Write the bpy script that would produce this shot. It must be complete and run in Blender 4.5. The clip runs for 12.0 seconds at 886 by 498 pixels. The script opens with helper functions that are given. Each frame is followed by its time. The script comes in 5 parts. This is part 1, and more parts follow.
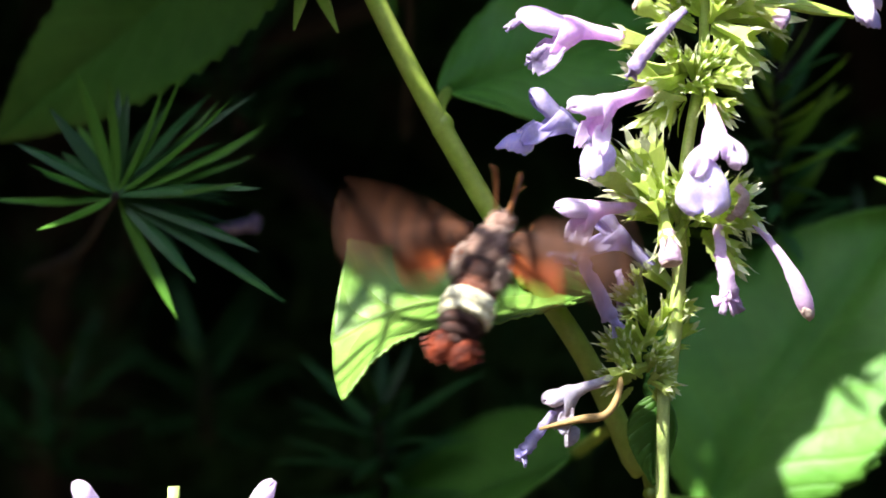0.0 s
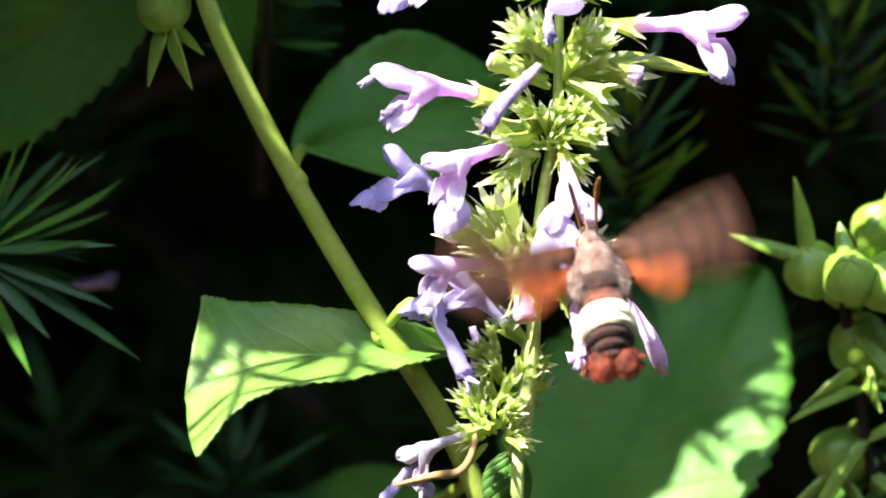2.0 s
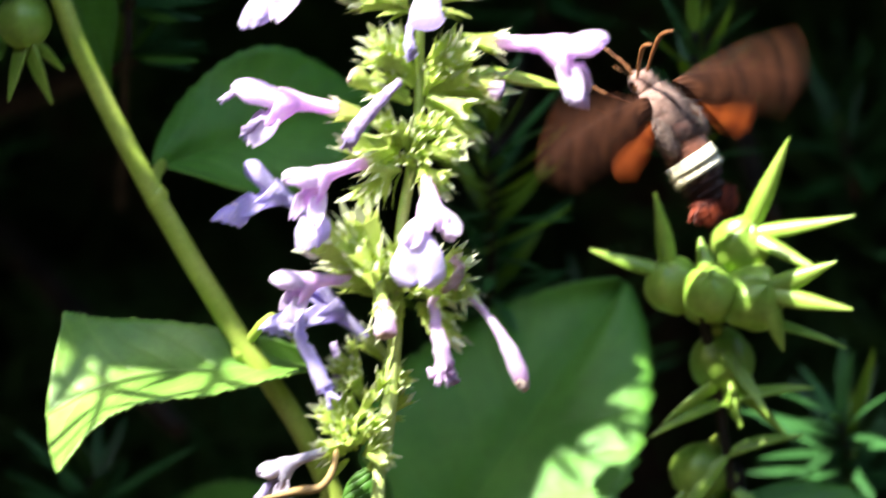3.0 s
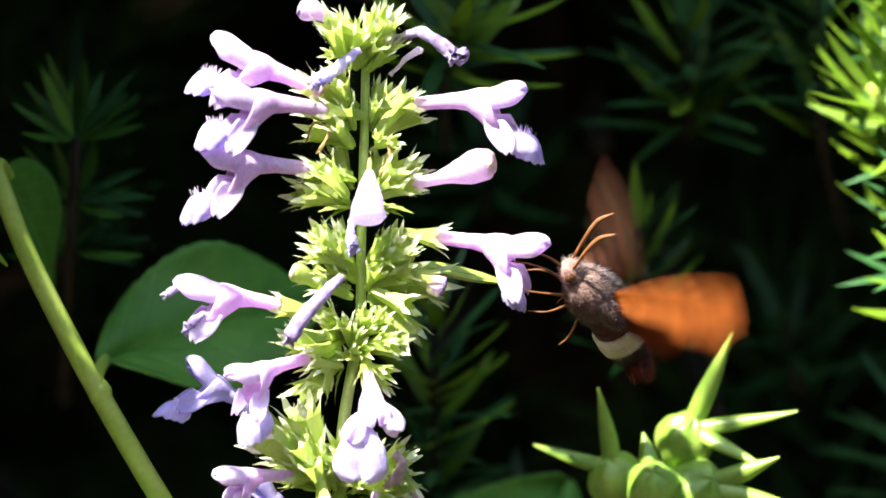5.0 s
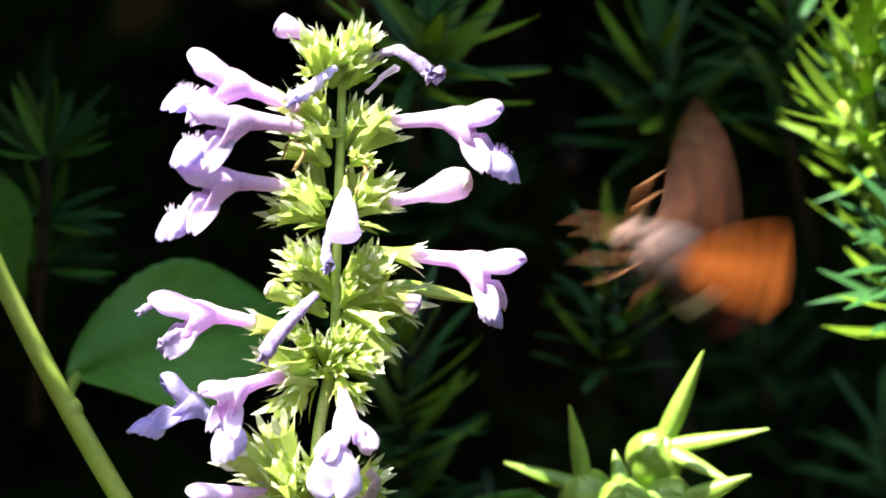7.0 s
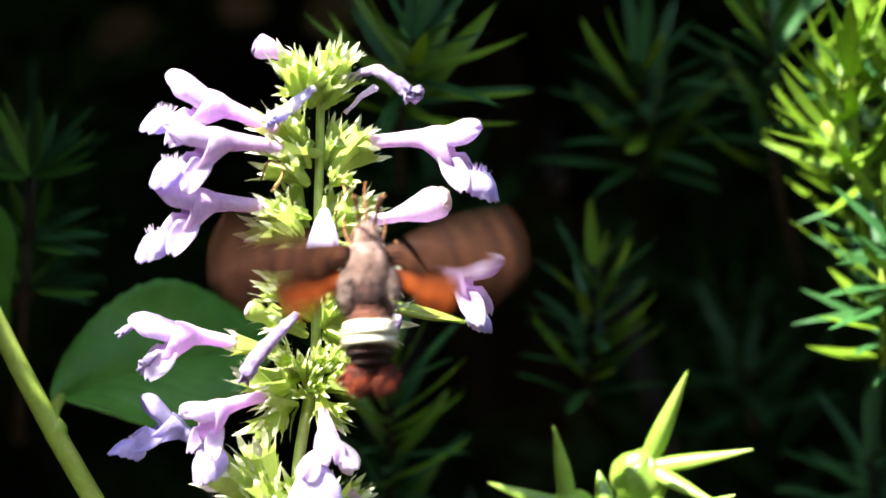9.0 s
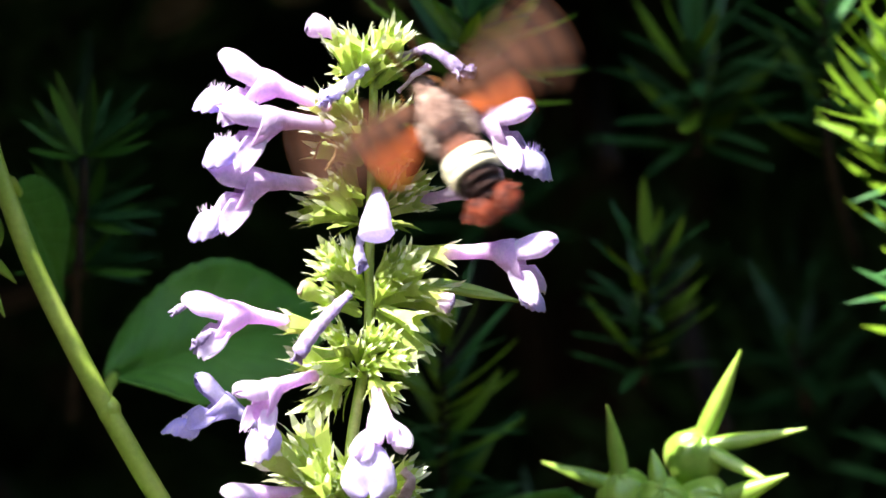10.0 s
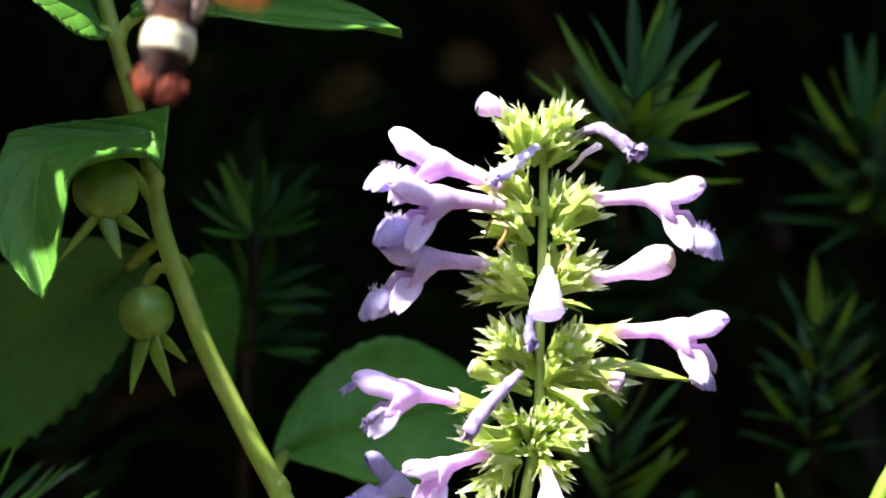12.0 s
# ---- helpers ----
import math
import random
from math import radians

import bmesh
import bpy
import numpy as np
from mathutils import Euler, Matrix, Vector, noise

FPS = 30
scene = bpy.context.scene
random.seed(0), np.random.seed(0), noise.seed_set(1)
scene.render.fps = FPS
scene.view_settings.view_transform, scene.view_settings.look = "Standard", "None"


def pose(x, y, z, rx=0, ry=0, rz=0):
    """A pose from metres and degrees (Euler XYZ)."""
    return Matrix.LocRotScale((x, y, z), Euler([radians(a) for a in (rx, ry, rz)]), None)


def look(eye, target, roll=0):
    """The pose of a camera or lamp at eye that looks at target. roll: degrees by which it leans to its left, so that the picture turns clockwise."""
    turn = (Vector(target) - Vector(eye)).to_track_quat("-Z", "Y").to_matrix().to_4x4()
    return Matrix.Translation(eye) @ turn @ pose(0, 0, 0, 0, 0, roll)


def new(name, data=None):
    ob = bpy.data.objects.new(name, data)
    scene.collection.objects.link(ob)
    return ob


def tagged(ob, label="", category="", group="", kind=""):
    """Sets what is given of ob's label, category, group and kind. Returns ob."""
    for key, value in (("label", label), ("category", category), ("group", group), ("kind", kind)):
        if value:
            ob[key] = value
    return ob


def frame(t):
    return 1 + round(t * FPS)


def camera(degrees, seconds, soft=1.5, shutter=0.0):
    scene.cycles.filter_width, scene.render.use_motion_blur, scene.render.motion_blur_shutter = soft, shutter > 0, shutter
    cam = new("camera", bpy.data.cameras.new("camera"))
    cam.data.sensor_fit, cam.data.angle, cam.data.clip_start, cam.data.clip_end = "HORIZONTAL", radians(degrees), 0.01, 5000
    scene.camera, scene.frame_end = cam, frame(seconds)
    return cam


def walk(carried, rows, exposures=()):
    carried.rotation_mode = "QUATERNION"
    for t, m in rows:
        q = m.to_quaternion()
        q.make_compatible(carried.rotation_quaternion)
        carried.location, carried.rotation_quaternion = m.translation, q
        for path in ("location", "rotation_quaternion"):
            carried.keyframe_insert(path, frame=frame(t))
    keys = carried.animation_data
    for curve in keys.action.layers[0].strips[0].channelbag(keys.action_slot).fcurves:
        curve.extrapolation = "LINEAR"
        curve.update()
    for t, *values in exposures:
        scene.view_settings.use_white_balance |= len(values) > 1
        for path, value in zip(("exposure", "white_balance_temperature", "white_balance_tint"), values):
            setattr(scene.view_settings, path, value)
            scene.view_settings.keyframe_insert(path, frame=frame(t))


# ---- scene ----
cam = camera(7.065, 12.0, soft=1.6, shutter=0.6)
cam.data.dof.use_dof = True
cam.data.dof.focus_distance = 1.2
cam.data.dof.aperture_fstop = 12.0
EYE = (0.0, -1.2, 0.5)

walk(cam, [
    (0.0, look(EYE, (-0.0571, 0.0000, 0.4555))),
    (0.5, look(EYE, (-0.0536, 0.0000, 0.4556))),
    (1.0, look(EYE, (-0.0495, 0.0000, 0.4601))),
    (1.5, look(EYE, (-0.0405, 0.0000, 0.4618))),
    (2.0, look(EYE, (-0.0327, 0.0000, 0.4650))),
    (2.5, look(EYE, (-0.0255, 0.0000, 0.4610))),
    (3.0, look(EYE, (-0.0094, 0.0000, 0.4676))),
    (3.5, look(EYE, (-0.0015, 0.0000, 0.4820))),
    (3.7, look(EYE, (0.0000, 0.0000, 0.4855))),
    (5.3, look(EYE, (0.0001, 0.0000, 0.5010))),
    (5.5, look(EYE, (0.0003, 0.0000, 0.4991))),
    (6.0, look(EYE, (0.0003, 0.0000, 0.4991))),
    (6.5, look(EYE, (0.0026, 0.0000, 0.5009))),
    (7.0, look(EYE, (0.0049, 0.0000, 0.5032))),
    (7.5, look(EYE, (0.0089, 0.0000, 0.5074))),
    (7.7, look(EYE, (0.0094, 0.0000, 0.5096))),
    (9.3, look(EYE, (0.0059, 0.0000, 0.5047))),
    (9.5, look(EYE, (0.0024, 0.0000, 0.5035))),
    (10.0, look(EYE, (-0.0014, 0.0000, 0.5031))),
    (10.5, look(EYE, (-0.0045, 0.0000, 0.5125))),
    (11.0, look(EYE, (-0.0159, 0.0000, 0.5120))),
    (11.5, look(EYE, (-0.0241, 0.0000, 0.5137))),
    (12.0, look(EYE, (-0.0298, 0.0000, 0.5163))),
], exposures=[(0.0, 1.80), (0.5, 1.80), (1.2, 1.92), (2.5, 2.00), (3.5, 2.05), (11.0, 2.05), (12.0, 2.0)])

# ---- light ----
SUN = Vector((-0.45, -0.42, 0.78)).normalized()
world = bpy.data.worlds.new("sky")
scene.world = world
world.use_nodes = True
wn = world.node_tree
sky = wn.nodes.new("ShaderNodeTexSky")
sky.sky_type = 'NISHITA'
sky.sun_disc = False
sky.sun_elevation = math.asin(SUN.z)
sky.sun_rotation = math.atan2(SUN.x, SUN.y)
wn.nodes["Background"].inputs["Strength"].default_value = 0.15
wn.links.new(sky.outputs["Color"], wn.nodes["Background"].inputs["Color"])
sun_data = bpy.data.lights.new("sun", 'SUN')
sun_data.energy = 5.0
sun_data.angle = radians(0.5)
sun_data.color = (1.0, 0.98, 0.935)
sun = new("sun", sun_data)
sun.matrix_world = look(SUN * 3.0, (0, 0, 0))


# ---- materials ----
def mat(name, c1, c2, scale=300.0, rough=0.5, trans=0.0, tcol=None, bump=0.0, spec=0.4, vein=0.0, sheen=0.0, vary=0.15, clear=0.0):
    """Two tones mottled at two scales, with an even share of light let through."""
    m = bpy.data.materials.new(name)
    m.use_nodes = True
    nt = m.node_tree
    N, L = nt.nodes, nt.links
    p = N["Principled BSDF"]
    out = N["Material Output"]
    tc = N.new("ShaderNodeTexCoord")
    big = N.new("ShaderNodeTexNoise")
    big.inputs["Scale"].default_value = scale
    big.inputs["Detail"].default_value = 3
    fine = N.new("ShaderNodeTexNoise")
    fine.inputs["Scale"].default_value = scale * 7
    fine.inputs["Detail"].default_value = 2
    L.new(tc.outputs["Object"], big.inputs["Vector"])
    L.new(tc.outputs["Object"], fine.inputs["Vector"])
    ramp = N.new("ShaderNodeValToRGB")
    ramp.color_ramp.elements[0].position, ramp.color_ramp.elements[1].position = 0.33, 0.67
    ramp.color_ramp.elements[0].color = (*c1, 1)
    ramp.color_ramp.elements[1].color = (*c2, 1)
    L.new(big.outputs["Fac"], ramp.inputs["Fac"])
    hsv = N.new("ShaderNodeHueSaturation")
    info = N.new("ShaderNodeObjectInfo")
    rng = N.new("ShaderNodeMapRange")
    rng.inputs["To Min"].default_value, rng.inputs["To Max"].default_value = 1 - vary, 1 + vary
    L.new(info.outputs["Random"], rng.inputs["Value"])
    mul = N.new("ShaderNodeMath")
    mul.operation = 'MULTIPLY'
    fr = N.new("ShaderNodeMapRange")
    fr.inputs["To Min"].default_value, fr.inputs["To Max"].default_value = 0.8, 1.2
    L.new(fine.outputs["Fac"], fr.inputs["Value"])
    L.new(rng.outputs["Result"], mul.inputs[0])
    L.new(fr.outputs["Result"], mul.inputs[1])
    L.new(mul.outputs[0], hsv.inputs["Value"])
    L.new(ramp.outputs["Color"], hsv.inputs["Color"])
    col = hsv.outputs["Color"]
    height = fine.outputs["Fac"]
    if vein:
        uv = N.new("ShaderNodeUVMap")
        sep = N.new("ShaderNodeSeparateXYZ")
        L.new(uv.outputs["UV"], sep.inputs["Vector"])

        def mth(op, a, b=None):
            n = N.new("ShaderNodeMath")
            n.operation = op
            for i, v in enumerate((a, b)):
                if v is None:
                    continue
                if isinstance(v, (int, float)):
                    n.inputs[i].default_value = v
                else:
                    L.new(v, n.inputs[i])
            return n.outputs[0]
        av = mth('ABSOLUTE', mth('SUBTRACT', sep.outputs["Y"], 0.5))
        wob = mth('MULTIPLY', mth('SUBTRACT', big.outputs["Fac"], 0.5), 0.10)
        ph = mth('ADD', mth('SUBTRACT', sep.outputs["X"], mth('MULTIPLY', av, 0.55)), wob)
        side = mth('POWER', mth('ABSOLUTE', mth('SINE', mth('MULTIPLY', ph, 26.0))), 0.35)
        side = mth('SUBTRACT', 1.0, side)
        mid = mth('SUBTRACT', 1.0, mth('MINIMUM', mth('MULTIPLY', av, 40.0), 1.0))
        veins = mth('MAXIMUM', mth('MULTIPLY', side, 0.7), mid)
        mx = N.new("ShaderNodeMix")
        mx.data_type = 'RGBA'
        L.new(mth('MULTIPLY', veins, vein), mx.inputs["Factor"])
        L.new(col, mx.inputs["A"])
        mx.inputs["B"].default_value = (c2[0] * 2.2 + 0.03, c2[1] * 1.7 + 0.04, c2[2] * 1.7 + 0.02, 1)
        col = mx.outputs["Result"]
        height = mth('SUBTRACT', fine.outputs["Fac"], mth('MULTIPLY', veins, 2.0))
    L.new(col, p.inputs["Base Color"])
    p.inputs["Roughness"].default_value = rough
    p.inputs["Specular IOR Level"].default_value = spec
    if sheen:
        p.inputs["Sheen Weight"].default_value = sheen
        p.inputs["Sheen Roughness"].default_value = 0.5
    if bump:
        b = N.new("ShaderNodeBump")
        b.inputs["Strength"].default_value = bump
        b.inputs["Distance"].default_value = 0.0004
        L.new(height, b.inputs["Height"])
        L.new(b.outputs["Normal"], p.inputs["Normal"])
    if trans:
        tr = N.new("ShaderNodeBsdfTranslucent")
        if tcol:
            tr.inputs["Color"].default_value = (*tcol, 1)
        else:
            L.new(col, tr.inputs["Color"])
        ms = N.new("ShaderNodeMixShader")
        ms.inputs["Fac"].default_value = trans
        L.new(p.outputs["BSDF"], ms.inputs[1])
        L.new(tr.outputs["BSDF"], ms.inputs[2])
        L.new(ms.outputs["Shader"], out.inputs["Surface"])
        if clear:
            # a glassy window between the veins of a wing
            uv = N.new("ShaderNodeUVMap")
            sep = N.new("ShaderNodeSeparateXYZ")
            L.new(uv.outputs["UV"], sep.inputs["Vector"])
            fac = None
            for axis, a, b, c, d in (("X", 0.12, 0.25, 0.72, 0.86), ("Y", 0.08, 0.20, 0.78, 0.94)):
                for lo, hi in ((a, b), (d, c)):
                    r = N.new("ShaderNodeMapRange")
                    r.inputs["From Min"].default_value, r.inputs["From Max"].default_value = lo, hi
                    L.new(sep.outputs[axis], r.inputs["Value"])
                    k = N.new("ShaderNodeMath")
                    k.operation = 'MULTIPLY'
                    L.new(r.outputs["Result"], k.inputs[0])
                    if fac is None:
                        k.inputs[1].default_value = clear
                    else:
                        L.new(fac, k.inputs[1])
                    fac = k.outputs[0]
            gl = N.new("ShaderNodeBsdfTransparent")
            win = N.new("ShaderNodeMixShader")
            L.new(fac, win.inputs["Fac"])
            L.new(ms.outputs["Shader"], win.inputs[1])
            L.new(gl.outputs["BSDF"], win.inputs[2])
            L.new(win.outputs["Shader"], out.inputs["Surface"])
    return m


PETAL = mat("lilac_petal", (0.88, 0.74, 0.95), (0.95, 0.86, 0.98), 260, 0.5, 0.58, None, 0.35, 0.3, sheen=0.2)
PETAL_PINK = mat("pink_tube", (0.84, 0.60, 0.88), (0.93, 0.76, 0.95), 260, 0.5, 0.55, None, 0.35, 0.3, sheen=0.2)
PETAL_LIP = mat("lower_lip_petal", (0.72, 0.63, 0.96), (0.86, 0.78, 0.98), 260, 0.5, 0.56, None, 0.35, 0.3, sheen=0.2)
BUD_TIP = mat("pale_bud_tip", (0.66, 0.54, 0.58), (0.78, 0.74, 0.58), 700, 0.6, 0.4, None, 0.4, 0.3)
PETAL_BLUE = mat("violet_petal", (0.60, 0.53, 0.92), (0.76, 0.68, 0.95), 300, 0.55, 0.5, None, 0.25, 0.3)
PETAL_OLD = mat("withered_petal", (0.30, 0.22, 0.48), (0.60, 0.48, 0.66), 900, 0.7, 0.25, None, 0.6, 0.2)
PETAL_PALE = mat("faded_petal", (0.54, 0.47, 0.60), (0.72, 0.66, 0.74), 600, 0.65, 0.35, None, 0.5, 0.2)
PETAL_DRY = mat("dry_petal_tip", (0.50, 0.36, 0.30), (0.70, 0.55, 0.48), 900, 0.7, 0.2, None, 0.5, 0.2)
CALYX = mat("calyx_green", (0.38, 0.50, 0.085), (0.62, 0.70, 0.23), 420, 0.45, 0.48, (0.60, 0.74, 0.16), 0.3, 0.4)
CALYX_TIP = mat("pale_calyx_teeth", (0.78, 0.83, 0.48), (0.91, 0.93, 0.74), 500, 0.5, 0.48, None, 0.2, 0.4)
SPIKE_STEM = mat("spike_stem", (0.42, 0.54, 0.13), (0.56, 0.66, 0.22), 400, 0.5, 0.0, None, 0.3, 0.4)
STEM = mat("green_stem", (0.29, 0.41, 0.045), (0.40, 0.50, 0.085), 150, 0.42, 0.0, None, 0.2, 0.5)
LEAF = mat("leaf_green", (0.072, 0.225, 0.022), (0.118, 0.298, 0.040), 60, 0.52, 0.22, (0.16, 0.38, 0.04), 0.5, 0.42, vein=0.12)
# lighter, yellower copy of leaf_green with sunlight put into the colour
LEAF_LIT = mat("sunlit_leaf", (0.105, 0.235, 0.032), (0.190, 0.335, 0.062), 90, 0.45, 0.15, (0.20, 0.34, 0.05), 0.4, 0.42, vein=0.2)
POD = mat("green_pod", (0.20, 0.37, 0.035), (0.38, 0.54, 0.09), 120, 0.36, 0.15, None, 0.2, 0.6)
NEEDLE = mat("yew_needle", (0.024, 0.090, 0.022), (0.046, 0.138, 0.034), 200, 0.42, 0.12, (0.06, 0.20, 0.035), 0.1, 0.32, vary=0.4)
# lighter copy of yew_needle; the colour stands in for partial sun
NEEDLE_MID = mat("yew_lighter_needle", (0.055, 0.170, 0.018), (0.105, 0.260, 0.030), 200, 0.42, 0.15, (0.14, 0.34, 0.03), 0.1, 0.3, vary=0.35)
# yellow-green new growth; its brightness also stands in for sun on shaded shoots
NEEDLE_NEW = mat("yew_new_needle", (0.15, 0.29, 0.015), (0.25, 0.40, 0.03), 200, 0.4, 0.25, (0.30, 0.48, 0.03), 0.1, 0.5, vary=0.3)
BARK = mat("bark", (0.022, 0.018, 0.014), (0.055, 0.040, 0.030), 150, 0.8, 0.0, None, 0.8, 0.2)
STRAW = mat("dry_stalk", (0.32, 0.20, 0.07), (0.46, 0.30, 0.12), 500, 0.6, 0.0, None, 0.4, 0.3)
SOIL = mat("soil", (0.015, 0.012, 0.008), (0.040, 0.031, 0.020), 40, 0.95, 0.0, None, 0.9, 0.1)
LITTER = mat("dead_leaf", (0.16, 0.10, 0.05), (0.28, 0.19, 0.10), 80, 0.8, 0.1, None, 0.4, 0.2, vein=0.3)
# paler than dead_leaf, the colour standing in for light missing in the hedge
PALE_LITTER = mat("pale_litter_leaf", (0.34, 0.27, 0.18), (0.50, 0.42, 0.30), 80, 0.8, 0.1, None, 0.4, 0.2, vein=0.2)
# near-black green with deep shade put into the colour
SHADE_DARK = mat("shade_dark_green", (0.005, 0.012, 0.005), (0.010, 0.022, 0.009), 60, 0.8, 0.0, None, 0.9, 0.1)
M_THORAX = mat("moth_thorax_fur", (0.13, 0.066, 0.049), (0.42, 0.26, 0.20), 420, 0.75, 0.0, None, 0.8, 0.2, sheen=0.25)
M_PALE = mat("moth_pale_fur", (0.26, 0.165, 0.13), (0.48, 0.34, 0.27), 500, 0.75, 0.0, None, 0.6, 0.2, sheen=0.25)
M_ABDOMEN = mat("moth_abdomen", (0.026, 0.007, 0.005), (0.075, 0.022, 0.012), 900, 0.6, 0.0, None, 0.8, 0.3, sheen=0.15)
M_BAND = mat("cream_band", (0.80, 0.72, 0.44), (0.92, 0.86, 0.62), 900, 0.6, 0.0, None, 0.6, 0.3, sheen=0.3)
M_SEG = mat("moth_segment_fur", (0.085, 0.024, 0.011), (0.18, 0.055, 0.026), 900, 0.7, 0.0, None, 0.8, 0.3, sheen=0.15)
M_TUFT = mat("tail_tuft", (0.050, 0.008, 0.004), (0.25, 0.042, 0.012), 480, 0.6, 0.1, None, 0.6, 0.3)
M_WING = mat("forewing_scales", (0.016, 0.007, 0.005), (0.115, 0.042, 0.019), 420, 0.6, 0.28, (0.22, 0.075, 0.022), 0.3, 0.15, clear=0.12)
M_HIND = mat("hindwing_scales", (0.17, 0.030, 0.006), (0.36, 0.080, 0.013), 400, 0.55, 0.4, (0.55, 0.14, 0.016), 0.3, 0.15)
M_UNDER = mat("wing_underside", (0.20, 0.052, 0.008), (0.42, 0.120, 0.019), 420, 0.6, 0.4, (0.75, 0.24, 0.03), 0.3, 0.15, clear=0.05)
M_LEG = mat("moth_leg", (0.17, 0.060, 0.018), (0.28, 0.12, 0.042), 900, 0.5, 0.0, None, 0.3, 0.3)
M_EYE = mat("moth_eye", (0.05, 0.02, 0.01), (0.16, 0.06, 0.02), 900, 0.15, 0.0, None, 0.0, 0.6)


# ---- mesh helpers ----
def part(name, bm, material, parent=None, label="", smooth=True, thick=0.0):
    """One mesh object out of a bmesh, under a thing or a part of it."""
    me = bpy.data.meshes.new(name)
    bm.to_mesh(me)
    bm.free()
    return part_of(name, me, material, parent, label, smooth, thick)


def part_of(name, me, material, parent=None, label="", smooth=True, thick=0.0):
    for m in (material if isinstance(material, (list, tuple)) else [material]):
        if len(me.materials) < (len(material) if isinstance(material, (list, tuple)) else 1):
            me.materials.append(m)
    if smooth:
        for f in me.polygons:
            f.use_smooth = True
    ob = new(name, me)
    if parent:
        ob.parent = parent
        if "base" in parent:
            ob.matrix_parent_inverse = Matrix.Translation(-Vector(parent["base"]))
    if thick:
        mod = ob.modifiers.new("thickness", 'SOLIDIFY')
        mod.thickness = thick
        mod.offset = 0
    if label:
        tagged(ob, label)
    return ob


def thing(name, base, label, category, group="", kind=""):
    """An Empty at the base of a thing; its parts are given in the world's metres."""
    e = new(name)
    e.location = base
    e.empty_display_size = 0.01
    e["base"] = tuple(base)
    return tagged(e, label, category, group, kind)


def smooth_path(pts, n):
    """n points along a Catmull-Rom curve through pts."""
    P = [Vector(p) for p in pts]
    P = [P[0] * 2 - P[1]] + P + [P[-1] * 2 - P[-2]]
    out = []
    m = len(P) - 3
    for i in range(n):
        s = i / (n - 1) * m
        k = min(int(s), m - 1)
        t = s - k
        a, b, c, d = P[k:k + 4]
        out.append(0.5 * ((2 * b) + (c - a) * t + (2 * a - 5 * b + 4 * c - d) * t * t + (3 * b - a - 3 * c + d) * t ** 3))
    return out


def lerp_list(vals, n):
    return [float(np.interp(i / (n - 1), np.linspace(0, 1, len(vals)), vals)) for i in range(n)]


def tube(bm, pts, radii, sides=8, flat=1.0, ribs=0.0):
    """A tube along points, closed at both ends. flat squashes it, ribs raise ridges along it."""
    rings = []
    side = None
    n = len(pts)
    for i, p in enumerate(pts):
        p = Vector(p)
        a, b = Vector(pts[max(i - 1, 0)]), Vector(pts[min(i + 1, n - 1)])
        d = (b - a).normalized()
        if side is None:
            side = d.cross(Vector((0, 1, 0)))
            if side.length < 0.1:
                side = d.cross(Vector((1, 0, 0)))
        side = (side - d * side.dot(d)).normalized()
        up = d.cross(side)
        r = radii[i] if isinstance(radii, (list, tuple)) else radii
        ring = []
        for k in range(sides):
            a = 2 * math.pi * k / sides
            rr = r * (1 + ribs * (1 if k % 2 else -1))
            ring.append(bm.verts.new(p + side * math.cos(a) * rr + up * math.sin(a) * rr * flat))
        rings.append(ring)
    for a, b in zip(rings, rings[1:]):
        for k in range(sides):
            bm.faces.new((a[k], a[(k + 1) % sides], b[(k + 1) % sides], b[k]))
    bm.faces.new(rings[0][::-1])
    bm.faces.new(rings[-1])
    return rings


def grid(bm, nu, nv, f, uv=False, material_index=0):
    """A sheet of nu by nv faces; f(u, v) gives its points."""
    vs = [[bm.verts.new(f(i / nu, j / nv)) for j in range(nv + 1)] for i in range(nu + 1)]
    lay = bm.loops.layers.uv.verify() if uv else None
    for i in range(nu):
        for j in range(nv):
            fc = bm.faces.new((vs[i][j], vs[i + 1][j], vs[i + 1][j + 1], vs[i][j + 1]))
            fc.material_index = material_index
            if uv:
                for lp, (a, b) in zip(fc.loops, ((i, j), (i + 1, j), (i + 1, j + 1), (i, j + 1))):
                    lp[lay].uv = (a / nu, b / nv)
    return vs


def blob(bm, centre, r, seed=0, rough=0.0, seg=16, rings=10):
    """A rounded body with half axes r; rough roughens it."""
    c = Vector(centre)

    def f(u, v):
        th, ph = math.pi * min(max(u, 0.002), 0.998), 2 * math.pi * v
        d = Vector((math.sin(th) * math.cos(ph), math.cos(th), math.sin(th) * math.sin(ph)))
        k = 1 + rough * noise.noise(d * 3 + Vector((seed, seed, 0)))
        return c + Vector((d.x * r[0] * k, d.y * r[1] * k, d.z * r[2] * k))
    grid(bm, rings, seg, f)
    bmesh.ops.remove_doubles(bm, verts=bm.verts, dist=1e-6)


def aim(base, tip, up):
    """A pose at base with x towards tip and z as near to up as it can be."""
    x = (Vector(tip) - Vector(base)).normalized()
    z = Vector(up)
    z = (z - x * z.dot(x)).normalized()
    y = z.cross(x)
    m = Matrix((x, y, z)).transposed().to_4x4()
    return Matrix.Translation(base) @ m


